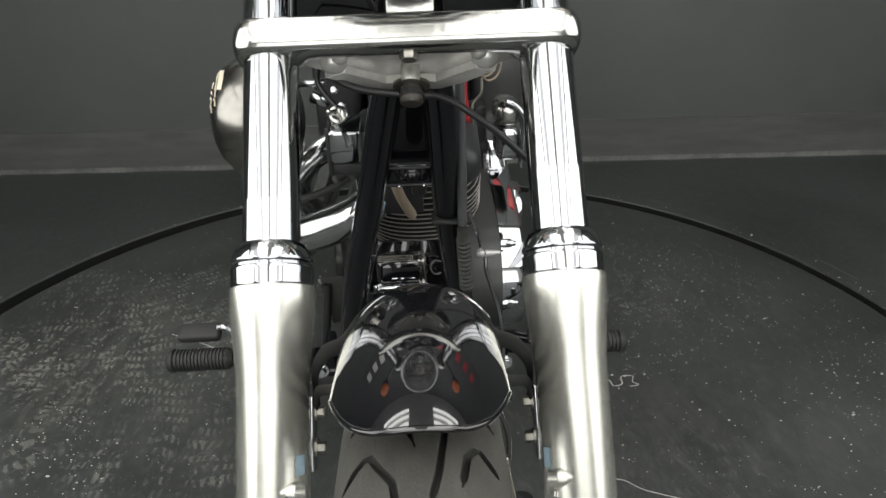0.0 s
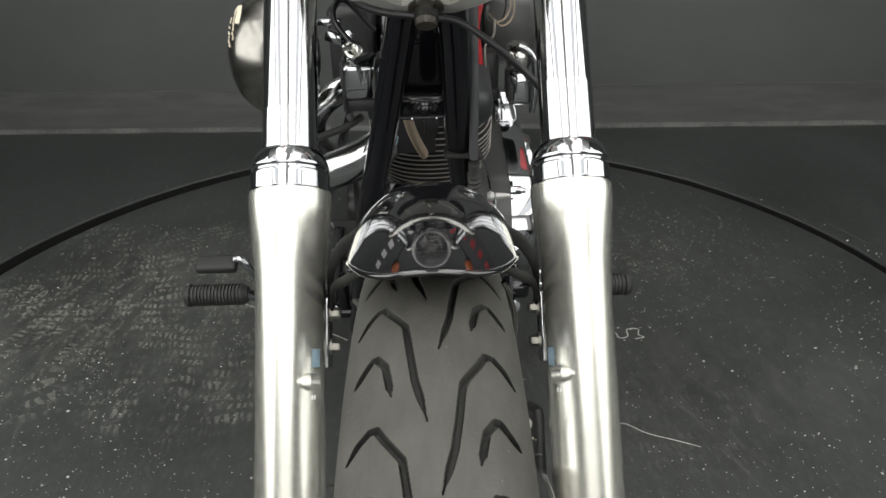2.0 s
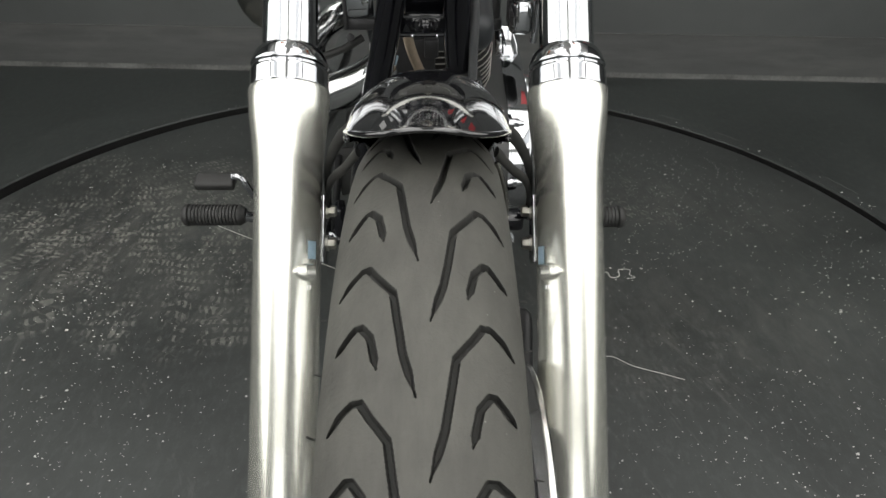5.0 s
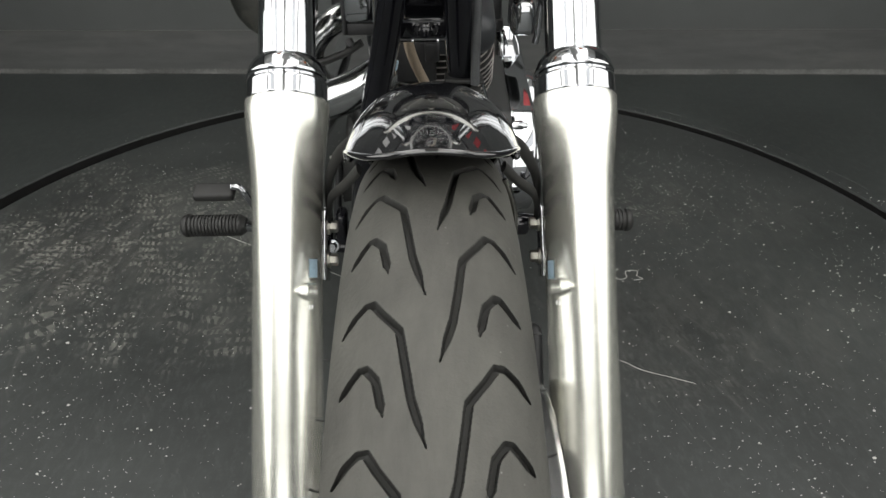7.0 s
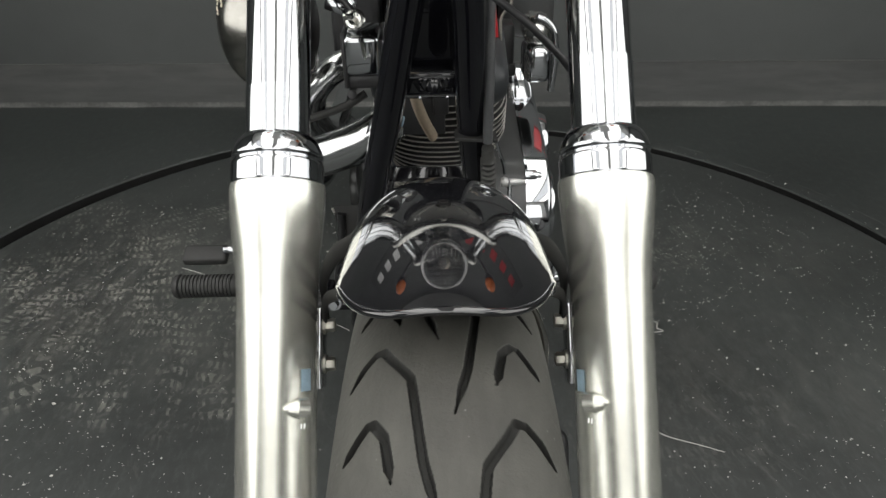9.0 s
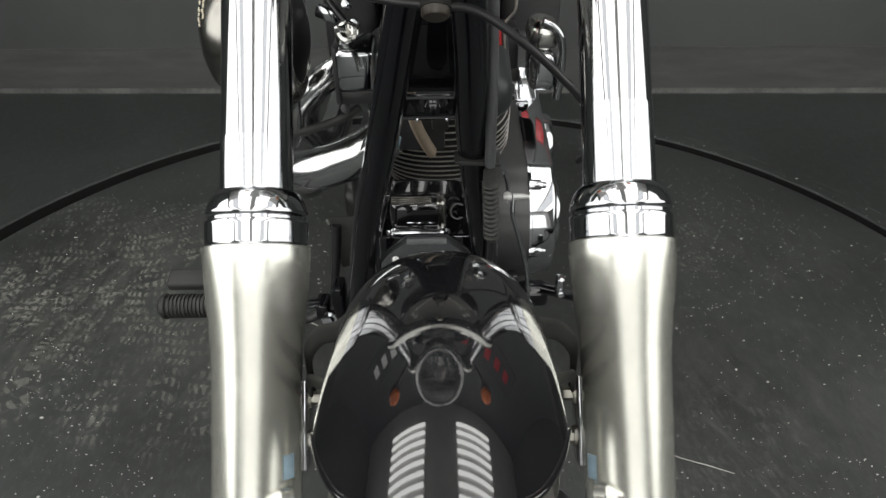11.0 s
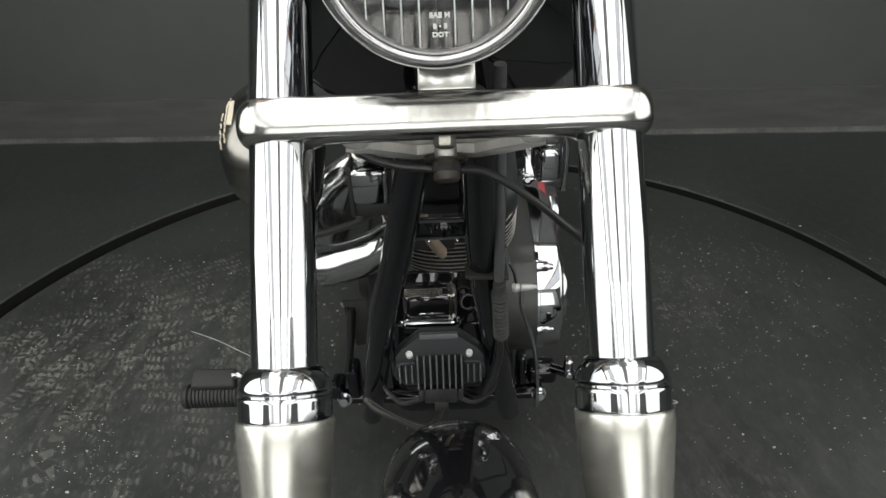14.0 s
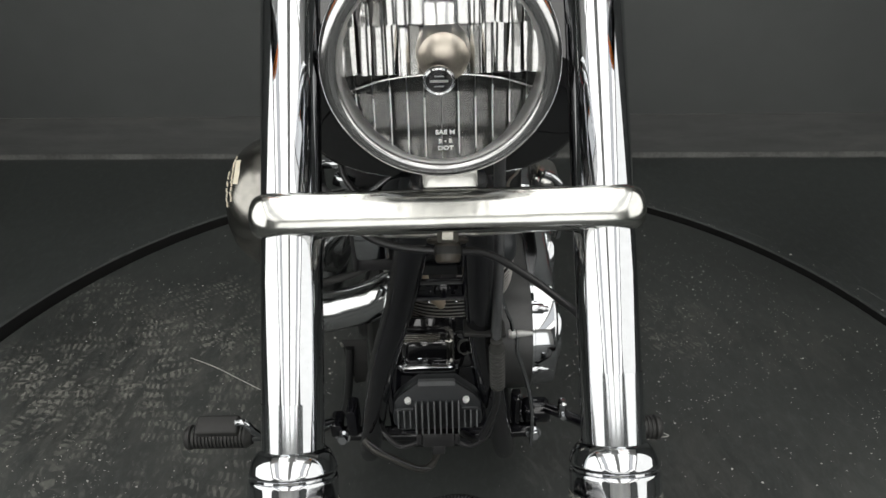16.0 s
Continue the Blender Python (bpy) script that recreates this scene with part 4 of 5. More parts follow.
tap = part("tappet_cover", rbox(0.080, 0.030, 0.048, 0.012, at(-0.032, 0.706, 0.420, -8), 4), BLACK, bike, "dark polished tappet block cover")
part("bright_lip", sweep([(-0.070, 0.690, 0.402), (-0.066, 0.687, 0.397), (-0.030, 0.687, 0.397), (0.004, 0.687, 0.397), (0.008, 0.690, 0.404)], 0.0078, 14), CHROME, tap)
part("bright_lip", sweep([(-0.070, 0.694, 0.412), (-0.030, 0.690, 0.413), (0.000, 0.692, 0.412)], 0.0016, 8), CHROME, tap)
for i in range(4):
    part("groove_rib", rbox(0.058, 0.003, 0.0022, 0.0008, at(-0.040, 0.696 + 0.0035 * i, 0.4455 - 0.0012 * (3 - i))), SMOKE, tap)
part("cover_end", rbox(0.016, 0.033, 0.050, 0.008, at(0.002, 0.7065, 0.420, -8), 3), SMOKE, tap)
part("hose_clamp", lathe([(0.010, -0.004), (0.012, -0.004), (0.012, 0.004), (0.010, 0.004)], along((0.026, 0.702, 0.424), (0.3, -0.8, 0.4)), 28, 40, 300), SATALU, bike, "open steel hose clamp")


def fin_outline(hx, hy, n=40):
    out = []
    for i in range(n):
        a = 2 * math.pi * i / n
        c, s = math.cos(a), math.sin(a)
        out.append((hx * math.copysign(abs(c) ** 0.86, c), hy * math.copysign(abs(s) ** 0.86, s)))
    return out


def cylinder(name, base, lean, count, label):
    m = Matrix.Translation(base) @ Matrix.Rotation(radians(lean), 4, "X")
    body = part(name, lathe([(0, -0.01), (0.058, -0.01), (0.058, 0.17), (0, 0.17)], m, 32), FIN, bike, label)
    for i in range(count):
        grow = -0.0030 * max(0, i - 13)
        part("fin", prism(fin_outline(0.101 + grow - 0.0036 * max(0, 8 - i), 0.082 + grow), 0.0030, 0.0, m @ at(0, 0, 0.004 + 0.0098 * i)), FIN, body)
        part("fin_rim", sweep_loop([(x, y, 0.0055) for x, y in fin_outline(0.1012 + grow - 0.0036 * max(0, 8 - i), 0.0822 + grow)], 0.0014, m @ at(0, 0, 0.0098 * i)), FIN_EDGE, body, "bright machined fin edge")
    return body, m


def sweep_loop(points, r, m):
    n = len(points)
    pts = [Vector(p) for p in points]
    verts, faces = [], []
    for i, p in enumerate(pts):
        d = (pts[(i + 1) % n] - pts[i - 1]).normalized()
        side = d.cross(Vector((0, 0, 1)))
        for q in range(4):
            a = math.pi * (q + 0.5) / 2
            verts.append(p + side * (r * math.cos(a)) + Vector((0, 0, r * math.sin(a))))
    for i in range(n):
        j = (i + 1) % n
        for q in range(4):
            w = (q + 1) % 4
            faces.append((i * 4 + q, i * 4 + w, j * 4 + w, j * 4 + q))
    return moved(raw(verts, faces), m)


front_cyl, cm = cylinder("front_cylinder", (0.003, 0.830, 0.430), 21, 18, "black finned front cylinder with bright fin edges")
part("front_rocker_box", join(rbox(0.148, 0.145, 0.05, 0.018, cm @ at(0, 0, 0.188), 3), rbox(0.14, 0.12, 0.04, 0.016, cm @ at(0, 0, 0.228), 3)), GREY, bike, "dark grey rocker box")
part("front_head", rbox(0.196, 0.148, 0.066, 0.026, cm @ at(0, 0, 0.196), 5), GREY, bike, "smooth dark grey cylinder head")
rear_cyl, rm = cylinder("rear_cylinder", (0.003, 0.985, 0.430), -22, 14, "black finned rear cylinder with bright fin edges")
part("rear_rocker_box", rbox(0.165, 0.145, 0.08, 0.018, rm @ at(0, 0, 0.195), 3), BLACK, bike, "gloss black rocker box")
part("hose", sweep([(-0.030, 0.600, 0.660), (-0.029, 0.615, 0.615), (-0.024, 0.632, 0.585), (-0.016, 0.650, 0.558), (-0.008, 0.668, 0.535)], 0.0095, 14, 6, 0.75), TAN, bike, "tan hose")
# Dark plate added over the upper fins in place of the shaded recess.
part("recess_plate", join(rbox(0.060, 0.010, 0.062, 0.003, at(-0.020, 0.682, 0.562, 8)), rbox(0.022, 0.016, 0.030, 0.004, at(0.004, 0.672, 0.580, 8))), SATIN, bike, "satin black plate standing in for the dark recess above the fins")
part("blue_connector", rbox(0.006, 0.005, 0.014, 0.002, at(-0.0455, 0.585, 0.588, 0, 15)), BLUE, bike, "small blue connector")

# regulator
reg_m = at(-0.0178, 0.640, 0.382, -16)
reg = part("voltage_regulator", prism([(-0.050, -0.046), (0.050, -0.046), (0.060, -0.040), (0.0645, -0.028), (0.0645, 0.004), (0.056, 0.016), (0.028, 0.037), (-0.028, 0.037), (-0.056, 0.016), (-0.0645, 0.004), (-0.0645, -0.028), (-0.060, -0.040)], 0.022, 0.004,
                                     reg_m @ at(0, 0.004, 0) @ Matrix.Rotation(radians(90), 4, "X")), GREY, bike, "finned dark grey voltage regulator")
part("top_ledge", rbox(0.054, 0.010, 0.008, 0.0015, reg_m @ at(0, -0.022, 0.0345)), FINTIP, reg)
part("face_plate", prism([(-0.0635, -0.006), (-0.036, -0.006), (-0.031, 0.007), (0.031, 0.007), (0.036, -0.006), (0.0635, -0.006), (0.0635, 0.004), (0.055, 0.015), (0.027, 0.0355), (-0.027, 0.0355), (-0.055, 0.015), (-0.0635, 0.004)], 0.012, 0.003,
                         reg_m @ at(0, -0.013, 0) @ Matrix.Rotation(radians(90), 4, "X")), GREY, reg)
for i in range(14):
    x = -0.0578 + 0.0089 * i
    mid = 3 <= i <= 10
    top, low, deep = (0.006, -0.044, 0.022) if mid else (-0.008, -0.038, 0.015)
    part("fin", rbox(0.0022, deep, top - low, 0.0010, reg_m @ at(x, -0.018 - deep / 2 + 0.006, (top + low) / 2)), FINTIP, reg)
for sx in (-1, 1):
    part("shoulder", sweep([reg_m @ Vector((sx * 0.036, -0.024, -0.0065)), reg_m @ Vector((sx * 0.052, -0.024, -0.0065)), reg_m @ Vector((sx * 0.060, -0.022, -0.012)), reg_m @ Vector((sx * 0.0625, -0.018, -0.022)), reg_m @ Vector((sx * 0.061, -0.014, -0.036))], 0.0034, 10), GREY, reg)
for sx in (-0.0425, 0.0425):
    part("mount_bolt", capscrew(0.0050, 0.0105, along(reg_m @ Vector((sx, -0.024, 0.0060)), (0, -0.60, 0.80))), RIDGE, reg)
plug = part("plug", join(rbox(0.048, 0.022, 0.024, 0.003, at(-0.0178, 0.612, 0.326, -16)), rbox(0.020, 0.016, 0.016, 0.003, at(-0.0178, 0.604, 0.311, -16))), SATIN, bike, "black connector plug")
for sx in (-1, 1):
    part("plug_clip", rbox(0.008, 0.016, 0.018, 0.002, at(-0.0178 + sx * 0.0285, 0.610, 0.328, -16)), SATIN, plug)
part("wire", sweep([(0.008, 0.606, 0.322), (0.03, 0.600, 0.318), (0.055, 0.603, 0.335), (0.064, 0.61, 0.36)], 0.0035, 8), CABLE, bike, "black wire loop")
part("wire", sweep([(-0.045, 0.606, 0.322), (-0.075, 0.602, 0.318), (-0.10, 0.62, 0.33), (-0.105, 0.66, 0.32)], 0.0035, 8), CABLE, bike, "black wire loop")
part("lower_pipe", sweep([(-0.135, 0.645, 0.286), (-0.119, 0.63, 0.279), (-0.089, 0.62, 0.270), (-0.050, 0.61, 0.257), (-0.03, 0.625, 0.250), (-0.02, 0.66, 0.245)], 0.0058, 10), DULL, bike, "dull bare metal pipe")
part("lower_wire", sweep([(-0.128, 0.632, 0.296), (-0.10, 0.615, 0.288), (-0.06, 0.605, 0.270), (-0.03, 0.606, 0.262)], 0.0022, 8), CABLE, bike, "thin black wire")

# clutch cable with its ribbed boot
sleeve = part("clutch_cable_sleeve", sweep([(0.0575, 0.520, 0.84), (0.0590, 0.528, 0.74), (0.0600, 0.536, 0.66), (0.0602, 0.544, 0.575)], 0.0078, 12, 6, 0.8), BAR, bike, "flat dark grey cable sleeve")
boot = part("cable_boot", lathe([(0.006, 0.0), (0.0075, 0.004)] + [p for i in range(12) for p in ((0.0100, 0.008 + 0.0085 * i), (0.0104, 0.011 + 0.0085 * i), (0.0084, 0.0140 + 0.0085 * i))] + [(0.008, 0.116), (0.0078, 0.124), (0.0, 0.124)],
                               along((0.0672, 0.586, 0.448), (-0.055, -0.325, 1)), 24), BOOT, bike, "ribbed dark grey rubber cable boot")
part("clutch_cable", sweep([(0.0670, 0.586, 0.450), (0.066, 0.592, 0.41), (0.057, 0.600, 0.365), (0.042, 0.61, 0.32), (0.02, 0.66, 0.28)], 0.0048, 10), CABLE, bike, "black clutch cable")
part("cable_tie", rbox(0.052, 0.030, 0.0055, 0.002, at(0.046, 0.556, 0.578, 0, 4)), RUBBER, bike)
part("red_lead", sweep([(0.0860, 0.775, 0.745), (0.0790, 0.768, 0.715), (0.0785, 0.766, 0.690), (0.0815, 0.766, 0.664), (0.0830, 0.766, 0.645)], 0.0062, 14, 6), RED, bike, "red plastic spark plug lead")
part("bent_wire", sweep([(0.1065, 0.768, 0.712), (0.1055, 0.766, 0.690), (0.0925, 0.766, 0.672), (0.0925, 0.764, 0.640)], 0.0022, 8), ZINC, bike, "bent pale wire")

# coil cover with its knob
part("coil_cover", rbox(0.045, 0.060, 0.050, 0.006, at(-0.0935, 0.655, 0.661, 6), 3), CHROME, bike, "chrome ignition coil cover")
part("coil_frame", join(rbox(0.006, 0.074, 0.070, 0.002, at(-0.1165, 0.665, 0.652)), rbox(0.052, 0.070, 0.018, 0.004, at(-0.0935, 0.668, 0.624)), rbox(0.008, 0.06, 0.05, 0.003, at(-0.0695, 0.672, 0.650))), SATIN, bike, "satin black coil bracket")
part("coil_tab", join(lathe([(0, 0), (0.0122, 0), (0.0130, 0.001), (0.0130, 0.0035), (0.0118, 0.0048), (0.0085, 0.0052), (0.0070, 0.0040), (0, 0.0040)], along((-0.1005, 0.6440, 0.6995), (0, -0.86, 0.5)), 28), rbox(0.014, 0.005, 0.024, 0.0015, at(-0.1080, 0.6435, 0.6975, 30))), ALU, bike, "round polished mounting tab")
part("tab_bolt", lathe([(0, 0), (0.003, 0), (0.0025, 0.002), (0, 0.0022)], along((-0.0995, 0.6402, 0.7010), (0, -0.86, 0.5)), 14), ZINC, bike)
part("chrome_strip", sweep([(-0.172, 0.70, 0.612), (-0.180, 0.70, 0.604), (-0.182, 0.70, 0.568), (-0.186, 0.70, 0.545), (-0.192, 0.70, 0.531)], 0.0026, 8), CHROME, bike)
part("spark_lead", sweep([(-0.10, 0.66, 0.70), (-0.13, 0.69, 0.735), (-0.12, 0.75, 0.75), (-0.08, 0.78, 0.70)], 0.0042, 10), CABLE, bike, "black spark plug lead")
part("intake_bracket", join(rbox(0.05, 0.02, 0.010, 0.003, at(-0.150, 0.74, 0.722)), rbox(0.03, 0.02, 0.016, 0.004, at(-0.135, 0.73, 0.700, 0, 20))), CHROME, bike, "chrome intake bracket")

# exhaust
part("front_exhaust", sweep([(-0.030, 0.735, 0.560), (-0.072, 0.700, 0.540), (-0.100, 0.700, 0.522), (-0.140, 0.708, 0.502), (-0.190, 0.722, 0.482), (-0.232, 0.770, 0.458), (-0.245, 0.86, 0.41), (-0.240, 1.0, 0.33), (-0.235, 1.35, 0.30)], lambda f: 0.0215 + 0.009 * min(1, f * 7), 32), HEADER, bike, "chrome front exhaust header")
part("exhaust_flange", prism([(-0.030, -0.013), (0.030, -0.013), (0.034, 0.0), (0.030, 0.013), (-0.030, 0.013), (-0.034, 0.0)], 0.006, 0.0015, along((-0.084, 0.692, 0.540), (-0.85, -0.35, -0.40))), HEADER, bike, "polished exhaust flange")
part("exhaust_clamp", rbox(0.012, 0.01, 0.05, 0.003, at(-0.098, 0.676, 0.535, 0, 25)), CHROME, bike)
part("rear_exhaust", sweep([(-0.080, 0.90, 0.605), (-0.118, 0.845, 0.600), (-0.150, 0.815, 0.594), (-0.178, 0.805, 0.576), (-0.198, 0.815, 0.545), (-0.205, 0.86, 0.49), (-0.20, 1.0, 0.42), (-0.21, 1.35, 0.40)], 0.0215, 28), HEADER, bike, "chrome rear exhaust header")
part("brake_master_line", sweep([(-0.10, 0.69, 0.590), (-0.13, 0.69, 0.573), (-0.18, 0.70, 0.553), (-0.21, 0.72, 0.54)], 0.0055, 10), RUBBER, bike)
part("small_fitting", lathe([(0, 0), (0.006, 0), (0.006, 0.01), (0, 0.012)], along((-0.118, 0.685, 0.590), (0.1, -0.9, 0.4)), 14), SATIN, bike)

# air cleaner
am = Matrix.Translation((-0.180, 0.702, 0.684)) @ Matrix.Rotation(radians(-90), 4, "Y")
AIR = [(0, -0.01), (0.076, -0.01), (0.087, 0.0), (0.0905, 0.012), (0.0912, 0.022), (0.0902, 0.036), (0.0872, 0.051), (0.0820, 0.065), (0.0740, 0.078), (0.0625, 0.089), (0.0475, 0.0968), (0.0280, 0.1015), (0.010, 0.1032), (0, 0.1033)]
air = part("air_cleaner", lathe(AIR, am, 96), SMOKE, bike, "mirror-finished round air cleaner cover")
part("air_cleaner_backplate", lathe([(0, -0.020), (0.030, -0.020), (0.060, -0.0102), (0, -0.0102)], am, 48), SATIN, air)


def air_point(h, deg, lift=0.0004):
    for (r0, h0), (r1, h1) in zip(AIR[2:], AIR[3:]):
        if h0 <= h <= h1:
            r = r0 + (r1 - r0) * (h - h0) / (h1 - h0)
            break
    a = radians(deg)
    return am @ Vector(((r + lift) * math.cos(a), (r + lift) * math.sin(a), h + lift))


rng = random.Random(4)
for h0, d0, d1 in ((0.0925, -66, -18), (0.084, -60, -6)):
    d = d0
    while d < d1:
        w = rng.uniform(2.2, 4.8)
        part("print_bar", sweep([air_point(h0 + rng.uniform(-0.003, 0.001), d), air_point(h0 + rng.uniform(-0.003, 0.001), d + w)], 0.0009, 6, 2), CREAM, air)
        d += w + 0.8
part("print_bar", sweep([air_point(0.0745, -44), air_point(0.073, -32), air_point(0.074, -18)], 0.0045, 8, 4, 0.2), CREAM, air, "cream printed patch")

# primary cover
def stadium(y0, z0, r0, y1, z1, r1, n=20):
    a = math.atan2(z1 - z0, y1 - y0)
    out = []
    for i in range(n + 1):
        t = a + math.pi / 2 + math.pi * i / n
        out.append((y0 + r0 * math.cos(t), z0 + r0 * math.sin(t)))
    for i in range(n + 1):
        t = a - math.pi / 2 + math.pi * i / n
        out.append((y1 + r1 * math.cos(t), z1 + r1 * math.sin(t)))
    return out


def yz(x):
    """Outline's x goes to world y, its y to world z, its height to world x."""
    return Matrix(((0, 0, 1, x), (1, 0, 0, 0), (0, 1, 0, 0), (0, 0, 0, 1)))


def domed(outline, levels):
    """An outline in the yz plane lofted outwards through (x, inset) levels and closed by a cap."""
    pts = [Vector((y, z, 0)) for y, z in outline]
    n = len(pts)
    verts, faces = [], []
    for x, inset in levels:
        for i in range(n):
            d = (pts[(i + 1) % n] - pts[i - 1]).normalized()
            q = pts[i] + Vector((-d.y, d.x, 0)) * inset
            verts.append((x, q.x, q.y))
    for j in range(len(levels) - 1):
        for i in range(n):
            k = (i + 1) % n
            faces.append((j * n + i, j * n + k, (j + 1) * n + k, (j + 1) * n + i))
    faces += [tuple(range(n)), tuple((len(levels) - 1) * n + i for i in range(n))]
    return raw(verts, faces)


COVER = stadium(0.898, 0.309, 0.110, 1.20, 0.370, 0.106, 28)
part("inner_primary", prism(stadium(0.898, 0.304, 0.113, 1.20, 0.366, 0.108), 0.069, 0.004, yz(0.077)), CASE, bike, "dark grey inner primary case")
prim = part("primary_cover", domed(COVER, [(0.1465, 0.003), (0.1475, 0.0), (0.1835, 0.0), (0.1865, 0.0008), (0.1890, 0.0030), (0.1905, 0.0065), (0.1915, 0.0120), (0.1930, 0.030), (0.1940, 0.060)]), CHROME, bike, "chrome primary chain cover", angle=60)
for y, z in ((0.832, 0.394), (0.793, 0.292), (0.962, 0.418), (1.056, 0.444), (0.840, 0.222)):
    part("cover_boss", lathe([(0, -0.012), (0.0095, -0.012), (0.0095, 0.006), (0.0085, 0.0078), (0, 0.0078)], along((0.158, y, z), (1, 0, 0)), 20), CHROME, prim)
    part("cover_bolt", lathe([(0, 0), (0.0060, 0), (0.0060, 0.0065), (0.0045, 0.0085), (0.003, 0.0085), (0.003, 0.005), (0, 0.005)], along((0.1658, y - 0.001, z), (1, 0, 0)), 14), CHROME, prim)
part("seam_lip", domed([(0.898 + (y - 0.898) * 1.012, 0.309 + (z - 0.309) * 1.012) for y, z in COVER], [(0.1462, 0.0), (0.1500, 0.0), (0.1508, 0.0010)]), CHROME, prim)
part("front_bulge", lathe([(0.064, 0.0), (0.0635, 0.005), (0.061, 0.0085), (0.046, 0.0105), (0.0, 0.0120)], Matrix.Translation((0.1925, 0.884, 0.312)) @ Matrix.Rotation(radians(90), 4, "Y"), 48), CHROME, prim)
part("derby_cover", lathe([(0.062, 0.0), (0.0615, 0.012), (0.058, 0.018), (0.048, 0.0215), (0.0, 0.024)], Matrix.Translation((0.1955, 1.075, 0.352)) @ Matrix.Rotation(radians(90), 4, "Y"), 56), CHROME, prim, "round chrome derby cover")
horn = part("horn_cover", rbox(0.041, 0.070, 0.058, 0.012, at(0.1555, 0.848, 0.588), 4), CHROME, bike, "rounded chrome horn cover", angle=60)
part("horn_cap", join(rbox(0.043, 0.071, 0.042, 0.016, at(0.1545, 0.848, 0.638, 0, 6), 5)), ALU, horn, "domed chrome cap")
part("horn_trim", sweep([(0.150, 0.812, 0.662), (0.163, 0.812, 0.656), (0.1735, 0.812, 0.645), (0.1785, 0.812, 0.630), (0.1800, 0.812, 0.610), (0.1795, 0.815, 0.575), (0.1770, 0.818, 0.548)], 0.0060, 12), CHROME, horn)
part("horn_bracket", join(rbox(0.030, 0.05, 0.085, 0.006, at(0.112, 0.92, 0.590)), rbox(0.026, 0.03, 0.024, 0.008, at(0.118, 0.905, 0.558))), SATIN, bike, "black horn bracket")
panel = part("side_panel", prism([(-0.026, -0.014), (0.0215, -0.016), (0.019, 0.020), (0.010, 0.046), (0.002, 0.056), (-0.028, 0.058)], 0.010, 0.003, at(0.163, 1.076, 0.450) @ Matrix.Rotation(radians(72), 4, "X")), CHROME, bike, "small bright chrome panel over the primary cover")
part("panel_bolt", hexbolt(0.0062, 0.010, along((0.152, 1.050, 0.446), (0.1, -0.85, 0.5))), CHROME, panel)

part("electrics_box", rbox(0.105, 0.10, 0.13, 0.018, at(0.163, 1.095, 0.635), 3), CASE, bike, "dark grey electrics box")
part("electrics_box", rbox(0.090, 0.10, 0.16, 0.018, at(-0.143, 1.055, 0.620), 3), SATIN, bike, "satin black electrics box")
for dx, dz in ((0.0, 0.0), (0.008, 0.004), (0.015, -0.003)):
    part("loom_wire", sweep([(0.098 + dx, 0.86, 0.700 + dz), (0.112 + dx, 0.875, 0.685 + dz), (0.128 + dx, 0.89, 0.688 + dz), (0.138 + dx, 0.91, 0.702 + dz), (0.142 + dx, 0.95, 0.715)], 0.0018, 8), TAN if dx else CABLE, bike, "thin loom wire")
for x, y, z in ((-0.132, 0.90, 0.668), (-0.150, 0.91, 0.655), (-0.122, 0.90, 0.640)):
    part("rocker_bolt", lathe([(0, 0), (0.007, 0), (0.0075, 0.002), (0.0075, 0.010), (0.005, 0.013), (0, 0.0135)], along((x, y, z), (-0.2, -0.85, 0.45)), 18), CHROME, bike, "chrome bolt head")

# shift linkage, pegs and brake pedal
part("shift_rod", sweep([(0.1065, 0.706, 0.438), (0.1071, 0.7000, 0.4130), (0.1157, 0.7000, 0.3825), (0.1301, 0.7000, 0.3243), (0.1364, 0.7000, 0.2637), (0.1374, 0.7000, 0.2020)], 0.0034, 12), CHROME, bike, "bright bent shift rod")
part("shift_joint", join(lathe([(0, 0), (0.006, 0.001), (0.0085, 0.006), (0.006, 0.012), (0, 0.013)], along((0.0925, 0.710, 0.441), (1, 0, 0)), 18), lathe([(0, 0), (0.0055, 0), (0.005, 0.012), (0.003, 0.024), (0, 0.025)], along((0.1065, 0.710, 0.441), (1, 0, 0)), 16)), LENSRIM, bike, "bright ball joint")
part("shift_wire", sweep([(0.0799, 0.6900, 0.5268), (0.0876, 0.6900, 0.4992), (0.0944, 0.6900, 0.4803), (0.0972, 0.6900, 0.4640)], 0.0026, 8), CHROME, bike)
part("peg_mount", join(rbox(0.050, 0.04, 0.034, 0.010, at(0.150, 0.750, 0.236), 3), rbox(0.018, 0.03, 0.06, 0.006, at(0.115, 0.745, 0.250))), FRAME, bike, "black forward peg mount")
part("peg_mount", join(rbox(0.022, 0.04, 0.030, 0.006, at(-0.195, 0.735, 0.228)), rbox(0.02, 0.04, 0.06, 0.006, at(-0.165, 0.73, 0.25))), FRAME, bike, "black forward peg mount")
for x, sx in ((-0.193, -1), (0.135, 1)):
    part("mount_nut", hexbolt(0.0095, 0.011, along((x + 0.008, 0.715, 0.216), (0.0, -1, 0.25))), CHROME, bike)
part("peg_clevis", join(rbox(0.014, 0.020, 0.034, 0.005, at(0.186, 0.705, 0.285), 3), lathe([(0, 0), (0.0055, 0), (0.005, 0.004), (0, 0.005)], along((0.186, 0.693, 0.276), (0, -1, 0.2)), 16)), CHROME, bike, "chrome peg clevis")


